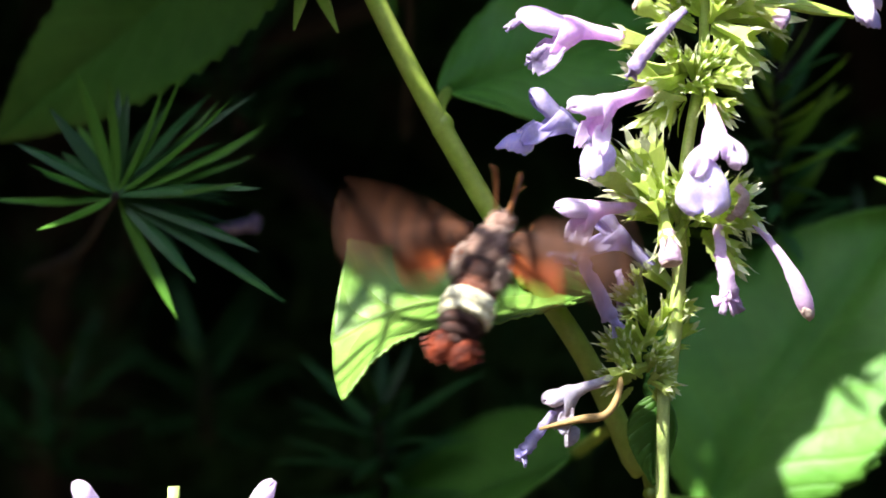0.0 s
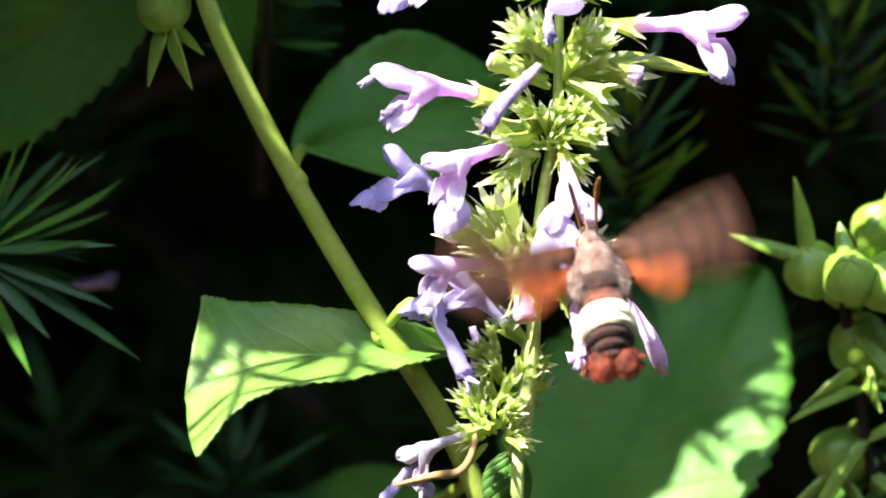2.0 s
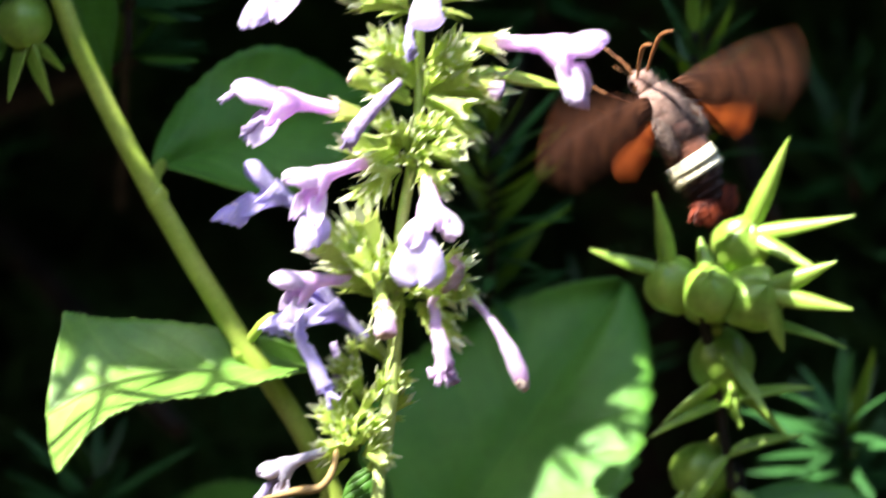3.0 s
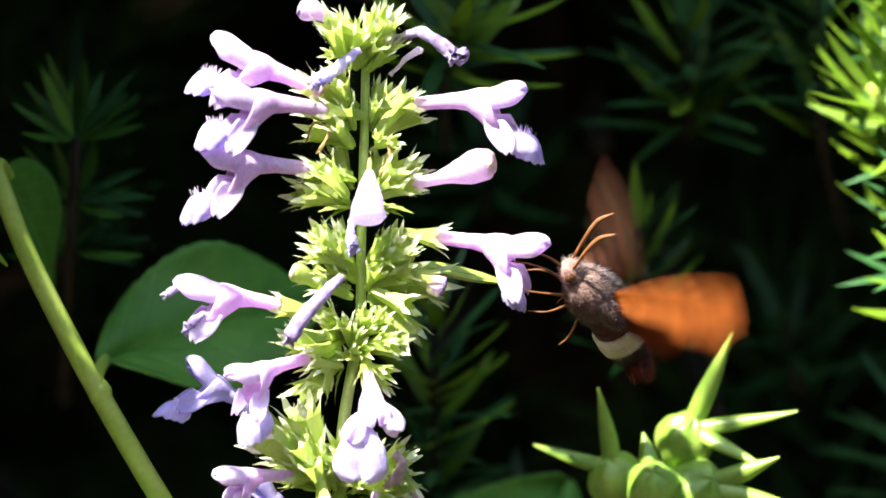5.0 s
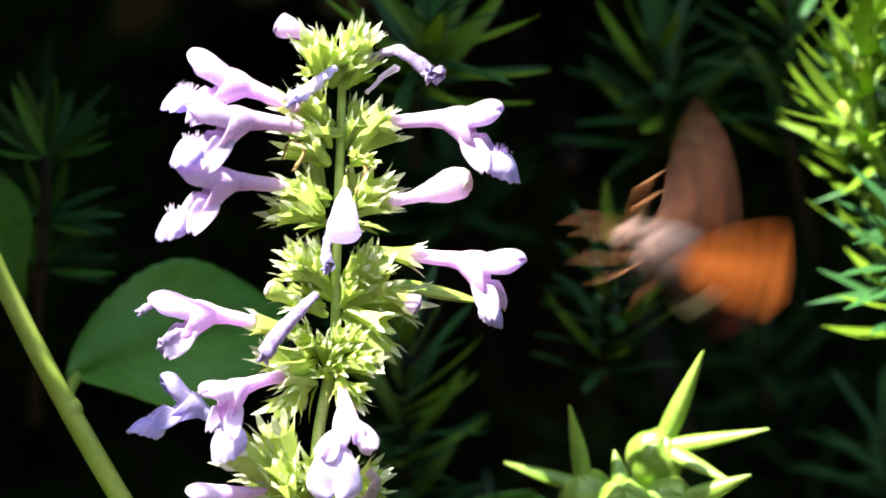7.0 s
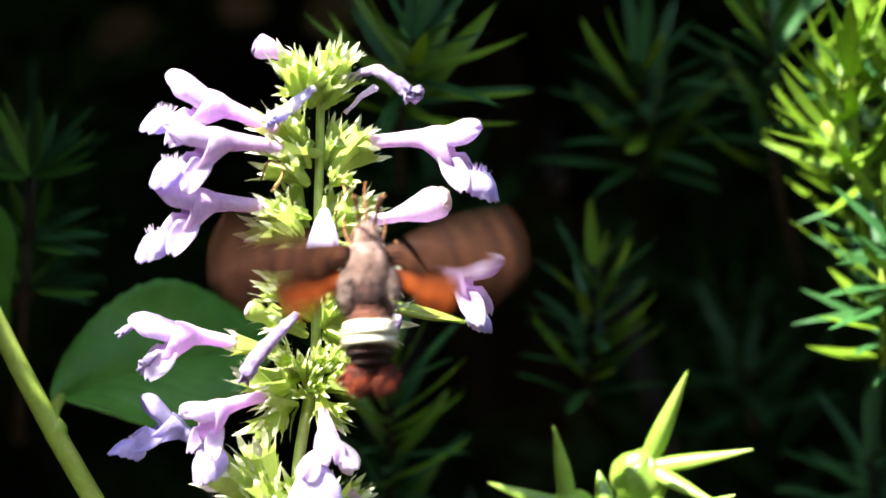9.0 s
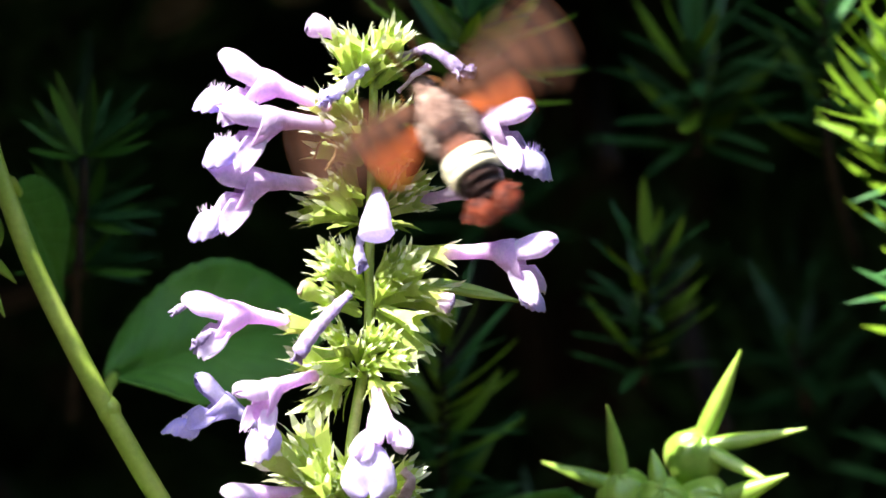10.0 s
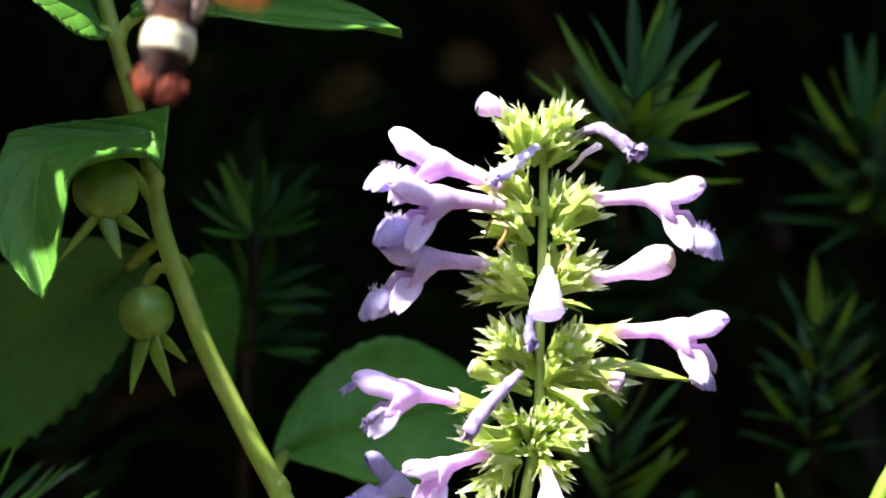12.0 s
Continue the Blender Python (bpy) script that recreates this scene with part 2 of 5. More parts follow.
# ---- ground and dark backdrop ----
def build_ground():
    bm = bmesh.new()

    def f(u, v):
        x, y = (u - 0.5), (v - 0.5)
        x, y = math.copysign(abs(x * 2) ** 4, x) * 400, math.copysign(abs(y * 2) ** 4, y) * 400
        return Vector((x, y, 0.012 * noise.noise(Vector((x * 6, y * 6, 0))) if abs(x) < 4 and abs(y) < 4 else 0))
    grid(bm, 90, 90, f)
    tagged(part("ground", bm, SOIL), "dark brown garden soil under the plants", "soil", kind="structure")
    # backdrop sheet added behind the bed, its near-black colour standing in for deep shade
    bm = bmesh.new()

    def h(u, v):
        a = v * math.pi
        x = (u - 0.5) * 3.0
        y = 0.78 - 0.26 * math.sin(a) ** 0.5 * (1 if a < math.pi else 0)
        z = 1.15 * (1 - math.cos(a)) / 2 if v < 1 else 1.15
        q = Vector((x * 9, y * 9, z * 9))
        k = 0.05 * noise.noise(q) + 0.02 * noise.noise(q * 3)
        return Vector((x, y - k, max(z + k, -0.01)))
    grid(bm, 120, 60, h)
    tagged(part("hedge_interior", bm, SHADE_DARK, thick=0.02), "near-black backdrop sheet, coloured as the deep shade behind the yews", "hedge", kind="structure")


build_ground()


# ---- yew ----
def needle_mesh(name, stations=5, wide=0.062, bend=-0.10):
    """A flat pointed needle 1 long, ridged above, bent a little."""
    bm = bmesh.new()
    rings = []
    prof = {5: (0.35, 0.9, 1.0, 0.92, 0.6), 3: (0.4, 1.0, 0.75)}[stations]
    for i, w in enumerate(prof):
        x = i / stations
        z = bend * x * x
        w *= wide
        rings.append([bm.verts.new((x, -w, z)), bm.verts.new((x, 0, z + 0.014)), bm.verts.new((x, w, z)), bm.verts.new((x, 0, z - 0.010))])
    tip = bm.verts.new((1, 0, bend))
    for a, b in zip(rings, rings[1:]):
        for k in range(4):
            bm.faces.new((a[k], b[k], b[(k + 1) % 4], a[(k + 1) % 4]))
    for k in range(4):
        bm.faces.new((rings[-1][k], tip, rings[-1][(k + 1) % 4]))
    bm.faces.new(rings[0])
    me = bpy.data.meshes.new(name)
    bm.to_mesh(me)
    bm.free()
    return me


NEEDLE_ME = needle_mesh("needle", 5, 0.072)
NEEDLE_ME.materials.append(NEEDLE)
NEEDLE_NEW_ME = needle_mesh("needle", 5, 0.084, 0.16)
NEEDLE_NEW_ME.materials.append(NEEDLE_NEW)
NEEDLE_MID_ME = needle_mesh("needle", 5, 0.060, 0.13)
NEEDLE_MID_ME.materials.append(NEEDLE_MID)
FAR_NEEDLE = needle_mesh("far_needle", 3)
FV = np.array([v.co[:] for v in FAR_NEEDLE.vertices])
FF = [tuple(p.vertices) for p in FAR_NEEDLE.polygons]
bpy.data.meshes.remove(FAR_NEEDLE)


def needle_poses(rng, start, tip, count, length, open_deg=62, tip_deg=28, bare=0.0):
    """Poses of the needles that stand round a shoot from start to tip."""
    start, tip = Vector(start), Vector(tip)
    ax = (tip - start).normalized()
    ref = ax.orthogonal().normalized()
    out = []
    for i in range(count):
        s = bare + (1 - bare) * (i + rng.random() * 0.6) / count
        ang = i * 2.39996 + rng.uniform(-0.25, 0.25)
        lean = radians(open_deg + (tip_deg - open_deg) * s ** 2.5 + rng.uniform(-9, 9))
        rad = Matrix.Rotation(ang, 3, ax) @ ref
        d = ax * math.cos(lean) + rad * math.sin(lean)
        ln = length * rng.uniform(0.8, 1.08) * (1 if s < 0.85 else 0.8)
        m = aim(start.lerp(tip, s), start.lerp(tip, s) + d, ax * 1.0 + Vector((0, 0, 0.3)) - d * 0.2)
        w = min(ln, 0.019)
        out.append(m @ Matrix.Diagonal((ln, w, ln, 1)))
    return out


def joined_needles(name, poses, material, parent, label):
    A = np.array([np.array(m) for m in poses])
    V = np.einsum('nij,vj->nvi', A[:, :3, :3], FV) + A[:, None, :3, 3]
    k = len(FV)
    faces = [tuple(i * k + a for a in f) for i in range(len(A)) for f in FF]
    me = bpy.data.meshes.new(name)
    me.from_pydata(V.reshape(-1, 3).tolist(), [], faces)
    ob = part_of(name, me, material, parent, label)
    return tagged(ob, kind="stuff")


def yew_shoot(shrub, rng, start, tip, count, length, new_growth=0.0, open_deg=62, tip_deg=28, root=None):
    """A leafy shoot of the shrub: a thin twig with single needles."""
    bm = bmesh.new()
    pts = [Vector(start), Vector(start).lerp(Vector(tip), 0.5) + Vector((0, 0.001, 0)), Vector(tip)]
    if root is not None:
        pts = smooth_path([root, *pts], 12)
    tube(bm, pts, [0.0011 - 0.0004 * i / len(pts) for i in range(len(pts))], 6)
    twig = part("shoot", bm, STEM if new_growth > 0.4 else BARK, shrub)
    for m in needle_poses(rng, start, tip, count, length, open_deg, tip_deg):
        n = new("needle", NEEDLE_NEW_ME if rng.random() < new_growth else NEEDLE_ME)
        n.parent = twig
        n.matrix_basis = m
    return twig


def yew_rosette(shrub, rng, root, centre, fan):
    """The end of a shoot seen from its tip: needles spread like a star. fan: the angle from +x, turning up, and the length of each."""
    bm = bmesh.new()
    tube(bm, smooth_path([root, Vector(root).lerp(Vector(centre), 0.6) + Vector((0, 0, -0.004)), centre], 10), lerp_list([0.0011, 0.0008], 10), 6)
    twig = part("shoot", bm, BARK, shrub)
    for k in range(2):
        for a, ln in fan:
            a = radians(a + rng.uniform(-8, 8))
            y = rng.uniform(-0.45, 0.05) if k == 0 else rng.uniform(0.1, 0.7)
            d = Vector((math.cos(a), y, math.sin(a))).normalized()
            p = Vector(centre) + Vector((0, 0.004 + 0.012 * k, 0)) * rng.random() + d * 0.0008
            n = new("needle", NEEDLE_MID_ME if rng.random() < (0.75 if k == 0 else 0.3) else NEEDLE_ME)
            n.parent = twig
            l = ln * rng.uniform(0.85, 1.05) * (1 if k == 0 else 0.8)
            n.matrix_basis = aim(p, p + d, (-0.3, -0.6, 0.8)) @ Matrix.Diagonal((l, 0.019, l, 1))
    return twig


def yew_shrub(base, label, seed, crown, shoots, bough):
    """A yew: trunk and boughs, single shoots in front, and a joined mass of shoots behind. bough: points that each bough reaches."""
    rng = random.Random(seed)
    shrub = thing("yew_shrub", base, label, "shrub", "yews of the hedge")
    base = Vector(base)
    top = base + Vector((0, 0.02, 0.62))
    bm = bmesh.new()
    tube(bm, smooth_path([base - Vector((0, 0, 0.03)), base.lerp(top, 0.5) + Vector((0.015, 0.01, 0)), top], 14), lerp_list([0.016, 0.012, 0.007], 14), 10)
    part("trunk", bm, BARK, shrub)
    for b in bough:
        bm = bmesh.new()
        st = base.lerp(top, rng.uniform(0.45, 0.95))
        b = Vector(b)
        tube(bm, smooth_path([st, st.lerp(b, 0.5) + Vector((0, 0.01, 0.03)), b], 14), lerp_list([0.005, 0.0022], 14), 8)
        part("branch", bm, BARK, shrub)
    for s in shoots:
        yew_shoot(shrub, rng, *s)
    poses = []
    for (c, half, count, up, *ahead) in crown:
        for i in range(count):
            p = Vector(c) + Vector([rng.uniform(-1, 1) * h for h in half])
            d = Vector((rng.uniform(-1, 1), rng.uniform(*(ahead or (-1, 0.6))), rng.uniform(-0.2, 1.0) * up)).normalized()
            poses += needle_poses(rng, p, p + d * rng.uniform(0.035, 0.06), 22, 0.023)
    if poses:
        joined_needles("foliage", poses, NEEDLE, shrub, "dense dark green needles")
    return shrub


def build_sky_block():
    """Unseen dark ring added all round to block light from the low sky."""
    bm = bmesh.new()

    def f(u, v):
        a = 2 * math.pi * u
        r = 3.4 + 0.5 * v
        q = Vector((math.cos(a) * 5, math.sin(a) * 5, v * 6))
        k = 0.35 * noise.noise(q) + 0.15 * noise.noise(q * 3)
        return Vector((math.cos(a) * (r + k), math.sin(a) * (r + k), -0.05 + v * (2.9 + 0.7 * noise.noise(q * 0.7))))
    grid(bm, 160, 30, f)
    tagged(part("garden_hedge", bm, SHADE_DARK, thick=0.05), "unseen dark ring added round the garden to block the low sky", "hedge", kind="structure")


build_sky_block()


def build_yews():
    # left shrub, whose shoots reach into the flower bed
    left = yew_shrub((-0.16, 0.30, 0), "dark green yew shrub with long flat needles in shade", 3,
              crown=[((-0.16, 0.28, 0.46), (0.13, 0.08, 0.13), 120, 1), ((-0.16, 0.30, 0.20), (0.13, 0.08, 0.16), 60, 1)],
              bough=[(-0.13, 0.10, 0.45), (-0.06, 0.14, 0.43), (-0.07, 0.16, 0.5)],
              shoots=[
                  ((-0.1418, 0.1700, 0.4047), (-0.1362, 0.1550, 0.4262), 22, 0.022, 0.0, 60, 25),
                  ((-0.0690, 0.1400, 0.4980), (-0.0682, 0.1250, 0.5283), 30, 0.021, 0.0, 70, 25),
                  ((-0.1025, 0.1500, 0.4725), (-0.1038, 0.1400, 0.4917), 22, 0.022, 0.0, 65, 28),
                  ((-0.1120, 0.1900, 0.4110), (-0.1122, 0.1800, 0.4282), 14, 0.022, 0.0, 65, 28),
                  ((-0.0718, 0.0950, 0.4063), (-0.0733, 0.0850, 0.4242), 26, 0.021, 0.0, 70, 28),
              ])
    yew_rosette(left, random.Random(31), (-0.1418, 0.1400, 0.4452), (-0.1147, 0.0280, 0.4635), ((40, 0.0327), (25, 0.0317), (15, 0.0327), (0, 0.0287), (-12, 0.0297), (-24, 0.0337), (-42, 0.0233), (-68, 0.0228), (50, 0.0317), (62, 0.0223), (80, 0.0188), (95, 0.0238), (112, 0.0258), (128, 0.0208), (150, 0.0198), (172, 0.0188), (190, 0.0228), (205, 0.0149), (8, 0.0248), (33, 0.0278)))
    yew_rosette(left, random.Random(41), (-0.0648, 0.0560, 0.5086), (-0.0639, 0.0500, 0.5193), ((90, 0.0150), (104, 0.0165), (74, 0.0158), (122, 0.0142), (60, 0.0160), (140, 0.0135), (44, 0.0150), (158, 0.0125), (24, 0.0160), (176, 0.0110), (8, 0.0120)))
    yew_rosette(left, random.Random(42), (-0.0656, 0.0600, 0.5001), (-0.0648, 0.0560, 0.5086), ((100, 0.0120), (62, 0.0130), (140, 0.0135), (28, 0.0165), (160, 0.0125), (10, 0.0150), (182, 0.0115), (-8, 0.0130), (-25, 0.0120), (80, 0.0110)))
    yew_rosette(left, random.Random(43), (-0.0708, 0.1400, 0.4717), (-0.0656, 0.0600, 0.5001), ((130, 0.0110), (40, 0.0130), (15, 0.0150), (165, 0.0120), (-10, 0.0140), (190, 0.0110), (90, 0.0100)))
    # middle shrub behind the spike
    yew_shrub((0.02, 0.34, 0), "dark green yew shrub behind the flower spike", 5,
              crown=[((0.02, 0.32, 0.45), (0.12, 0.07, 0.15), 120, 1), ((0.02, 0.34, 0.2), (0.12, 0.08, 0.16), 60, 1)],
              bough=[(0.0, 0.15, 0.48), (0.05, 0.13, 0.47), (0.03, 0.16, 0.52)],
              shoots=[
                  ((-0.0014, 0.0850, 0.4505), (-0.0014, 0.0680, 0.4881), 44, 0.020, 0.30, 72, 25),
                  ((0.0345, 0.0900, 0.4795), (0.0348, 0.0750, 0.5038), 40, 0.017, 0.25, 62, 25),
                  ((0.0001, 0.0640, 0.5300), (0.0031, 0.0520, 0.5435), 30, 0.025, 0.40, 72, 24, (0.0006, 0.1100, 0.5187)),
                  ((0.0184, 0.1300, 0.4310), (0.0162, 0.1200, 0.4481), 20, 0.022, 0.0, 70, 28),
                  ((0.0081, 0.1500, 0.5065), (0.0070, 0.1400, 0.5202), 20, 0.022, 0.0, 70, 28),
              ])
    # right shrub with sunlit new growth
    yew_shrub((0.19, 0.28, 0), "yew shrub with sunlit yellow-green new growth", 8,
              crown=[((0.20, 0.27, 0.46), (0.12, 0.08, 0.14), 120, 1), ((0.20, 0.28, 0.2), (0.12, 0.08, 0.16), 60, 1)],
              bough=[(0.10, 0.12, 0.5), (0.12, 0.10, 0.47), (0.09, 0.14, 0.45)],
              shoots=[
                  ((0.0753, 0.0660, 0.5189), (0.0798, 0.0500, 0.5452), 30, 0.017, 0.9, 68, 30),
                  ((0.0857, 0.0580, 0.4861), (0.0846, 0.0480, 0.5048), 18, 0.017, 0.6, 70, 30),
                  ((0.0831, 0.0660, 0.5021), (0.0785, 0.0520, 0.5405), 28, 0.017, 0.85, 66, 25),
                  ((0.0900, 0.0750, 0.5111), (0.0869, 0.0600, 0.5408), 36, 0.022, 0.6, 68, 25),
                  ((0.0920, 0.0620, 0.4882), (0.0869, 0.0460, 0.5079), 34, 0.021, 0.35, 75, 35),
                  ((0.0849, 0.0600, 0.5140), (0.0743, 0.0480, 0.5286), 12, 0.018, 0.8, 72, 30),
                  ((0.0448, 0.1050, 0.5207), (0.0438, 0.0900, 0.5397), 30, 0.022, 0.2, 70, 25),
                  ((0.0686, 0.0980, 0.5185), (0.0662, 0.0820, 0.5496), 34, 0.022, 0.3, 68, 25, (0.0761, 0.1500, 0.5022)),
                  ((0.0671, 0.1500, 0.4731), (0.0635, 0.1400, 0.4877), 14, 0.022, 0.0, 70, 28),
                  ((0.0649, 0.0950, 0.4175), (0.0606, 0.0800, 0.4356), 36, 0.020, 0.1, 75, 28),
                  ((0.0883, 0.1100, 0.4527), (0.0856, 0.1000, 0.4694), 22, 0.022, 0.0, 70, 28),
              ])
    # unseen tall yew added above the bed to keep it in shade
    tall = yew_shrub((0.08, 0.62, 0), "unseen tall yew with boughs added over the flower bed for shade", 12,
              crown=[((-0.16, 0.03, 0.632), (0.20, 0.04, 0.014), 90, 0.3, -0.1, 0.6), ((0.20, 0.09, 0.632), (0.17, 0.04, 0.014), 70, 0.3, -0.1, 0.6), ((0.0, 0.40, 0.715), (0.5, 0.36, 0.02), 240, 0.8)],
              bough=[(0.0, 0.10, 0.66), (-0.2, 0.06, 0.66), (-0.14, -0.08, 0.63), (0.2, 0.12, 0.66), (-0.30, 0.02, 0.66), (-0.08, -0.05, 0.632)],
              shoots=[
                  # needles added out of view to cast streaks on the leaves below
                  ((-0.107, -0.028, 0.648), (-0.103, -0.050, 0.650), 12, 0.020, 0.0, 75, 35, (-0.11, 0.02, 0.655)),
                  ((-0.120, -0.036, 0.648), (-0.118, -0.058, 0.650), 12, 0.020, 0.0, 75, 35, (-0.12, 0.02, 0.655)),
                  ((-0.126, -0.066, 0.628), (-0.139, -0.106, 0.620), 13, 0.030, 0.0, 75, 35, (-0.12, 0.0, 0.645)),
                  ((-0.146, -0.070, 0.628), (-0.155, -0.110, 0.620), 13, 0.030, 0.0, 75, 35, (-0.14, 0.0, 0.645)),
                  ((-0.166, -0.070, 0.628), (-0.174, -0.110, 0.620), 13, 0.030, 0.0, 75, 35, (-0.16, 0.0, 0.645)),
                  ((-0.1285, -0.0524, 0.6480), (-0.1085, -0.0604, 0.6490), 9, 0.012, 0.0, 70, 40, (-0.1345, -0.0064, 0.6550)),
                  ((-0.1152, -0.0450, 0.6480), (-0.0932, -0.0570, 0.6490), 9, 0.012, 0.0, 70, 40, (-0.1202, -0.0010, 0.6550)),
                  ((-0.1148, -0.0528, 0.6480), (-0.0948, -0.0588, 0.6490), 9, 0.012, 0.0, 70, 40, (-0.1208, -0.0058, 0.6550)),
              ])
    # unseen slab added to block the sun; its front edge sets the shadow line
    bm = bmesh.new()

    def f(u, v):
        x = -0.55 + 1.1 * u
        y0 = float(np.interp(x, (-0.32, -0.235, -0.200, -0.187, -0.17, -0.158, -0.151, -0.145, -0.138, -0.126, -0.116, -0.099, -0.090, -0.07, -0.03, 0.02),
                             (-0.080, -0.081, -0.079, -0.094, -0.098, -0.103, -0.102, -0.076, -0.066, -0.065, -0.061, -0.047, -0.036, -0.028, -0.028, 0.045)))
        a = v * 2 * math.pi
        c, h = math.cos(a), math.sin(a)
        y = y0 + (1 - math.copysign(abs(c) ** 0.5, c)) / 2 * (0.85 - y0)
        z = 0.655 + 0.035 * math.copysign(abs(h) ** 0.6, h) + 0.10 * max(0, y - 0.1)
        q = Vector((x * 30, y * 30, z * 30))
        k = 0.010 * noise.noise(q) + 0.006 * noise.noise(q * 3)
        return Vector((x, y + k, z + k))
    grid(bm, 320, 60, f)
    # holes cut in the slab to let sun through onto chosen spots
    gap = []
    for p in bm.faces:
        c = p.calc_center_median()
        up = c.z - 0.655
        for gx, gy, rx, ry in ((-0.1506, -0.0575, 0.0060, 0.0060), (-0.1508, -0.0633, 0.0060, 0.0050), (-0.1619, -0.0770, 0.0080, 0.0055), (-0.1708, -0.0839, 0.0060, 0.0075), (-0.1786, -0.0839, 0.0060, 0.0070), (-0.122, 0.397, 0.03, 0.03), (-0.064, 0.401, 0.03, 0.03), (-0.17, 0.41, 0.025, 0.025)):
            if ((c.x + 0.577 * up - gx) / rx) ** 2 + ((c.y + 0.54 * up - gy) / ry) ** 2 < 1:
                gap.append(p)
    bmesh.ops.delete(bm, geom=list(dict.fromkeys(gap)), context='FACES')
    part("bough_mass", bm, SHADE_DARK, tall, "unseen solid dark slab added among the boughs to block the sun")


build_yews()


# ---- leaves ----
def leaf_mesh(length, width, fold=0.25, curl=0.5, wave=0.04, teeth=20, depth=0.05, shape=0.72, seed=0, twist=0.0, blunt=0.85):
    """A toothed ovate leaf along x, folded at its midrib, its tip curling down."""
    bm = bmesh.new()

    def f(u, v):
        s = v * 2 - 1
        w = width / 2 * math.sin(math.pi * min(max(u, 0.004), 0.996) ** shape) ** blunt
        saw = (u * teeth) % 1.0
        w *= 1 + depth * (saw - 0.5) * abs(s) ** 6
        a = curl * u
        x = length * (math.sin(a) / curl if abs(curl) > 1e-3 else u)
        z = -length * ((1 - math.cos(a)) / curl if abs(curl) > 1e-3 else 0)
        y = s * w
        lift = fold * abs(y) * (1 - 0.35 * abs(s)) + wave * width * math.sin(u * 8 + seed + s) * s * s
        lift += 0.02 * width * noise.noise(Vector((u * 4 + seed, s * 2, seed)))
        tw = twist * u
        y, lift = y * math.cos(tw) - lift * math.sin(tw), y * math.sin(tw) + lift * math.cos(tw)
        return Vector((x - math.sin(a) * lift * 0.5, y, z + lift * math.cos(a) - 0.03 * width * math.exp(-(s * 9) ** 2)))
    grid(bm, 72, 18, f, uv=True)
    return bm


def leaf(plant, base, tip, up, width, material=None, label="", root=None, **kw):
    """A leaf with its stalk, from base to tip, its upper face towards up."""
    L = (Vector(tip) - Vector(base)).length
    ob = part("leaf", leaf_mesh(L, width, **kw), material or LEAF, plant, label, thick=0.00045)
    ob.matrix_basis = aim(base, tip, up)
    if root is not None:
        bm = bmesh.new()
        b = Vector(base)
        mid = Vector(root).lerp(b, 0.5) + Vector((0, 0, 0.0006))
        tube(bm, smooth_path([root, mid, b + (Vector(tip) - b) * 0.04], 8), [0.0011] * 8, 8)
        part("leaf_stalk", bm, STEM, plant)
    return ob


def build_hedge_litter():
    rng = random.Random(4)
    # leaves added as dim blurred spots of light, their brightness in the colour
    for x, y, z, ln in ((-0.0605, 0.2300, 0.5494, 0.014), (-0.0354, 0.2400, 0.5582, 0.010), (-0.0181, 0.2200, 0.5529, 0.013), (-0.0904, 0.2300, 0.5573, 0.010), (-0.1010, 0.2200, 0.5507, 0.009)):
        ob = part("dead_leaf", leaf_mesh(ln, ln * 0.8, curl=rng.uniform(0.2, 0.7), seed=rng.random() * 9, blunt=0.6), PALE_LITTER, thick=0.0004)
        ob.matrix_basis = pose(x, y, z, rng.uniform(50, 75), rng.uniform(-25, 25), rng.uniform(-40, 40))
        tagged(ob, "pale dead leaf caught in the hedge twigs", "leaf", "leaves in the hedge")


build_hedge_litter()


# ---- balloon flower with seed pods ----
def pod(plant, centre, r, axis, sepals, seed=0, stalk=None):
    """A round green seed pod with pointed sepals round its crown. sepals: the ways they point and their lengths."""
    rng = random.Random(seed)
    centre, axis = Vector(centre), Vector(axis).normalized()
    turn = axis.to_track_quat('Z', 'Y').to_matrix()
    bm = bmesh.new()

    def f(u, v):
        th, ph = math.pi * min(max(u, 0.003), 0.997), 2 * math.pi * v
        rr = r * (1 + 0.05 * math.cos(5 * ph)) * (1 - 0.08 * math.cos(th))
        return Vector((math.sin(th) * math.cos(ph), math.sin(th) * math.sin(ph), math.cos(th))) * rr
    grid(bm, 14, 30, f)
    bmesh.ops.remove_doubles(bm, verts=bm.verts, dist=1e-6)
    body = part("seed_pod", bm, POD, plant)
    body.matrix_basis = Matrix.Translation(centre) @ turn.to_4x4()
    back = turn.transposed()
    for way, ln in sepals:
        way = (back @ Vector(way)).normalized()
        bm = bmesh.new()

        def g(u, v):
            a = 2 * math.pi * v
            w = r * 0.40 * (1 - u) ** 0.8 * (0.72 + 1.3 * u * (1 - u)) + 0.0002
            return Vector((u * ln, math.cos(a) * w, math.sin(a) * w * 0.42 - 0.25 * w * math.cos(2 * a) + 0.06 * ln * u * u))
        grid(bm, 14, 12, g)
        bmesh.ops.remove_doubles(bm, verts=bm.verts, dist=1e-6)
        sp = part("sepal", bm, POD, body)
        root = (way * 0.55 + Vector((0, 0, 0.65))).normalized() * r * 0.80
        sp.matrix_basis = aim(root, root + way, Vector((0, 0, 1)) if abs(way.z) < 0.9 else Vector((1, 0, 0)))
    if stalk is not None:
        bm = bmesh.new()
        c = centre - axis * r * 0.95
        tube(bm, smooth_path([stalk, Vector(stalk).lerp(c, 0.5) - axis * r * 0.3, c], 8), [0.0010] * 8, 8)
        part("pod_stalk", bm, STEM, plant)
    return body


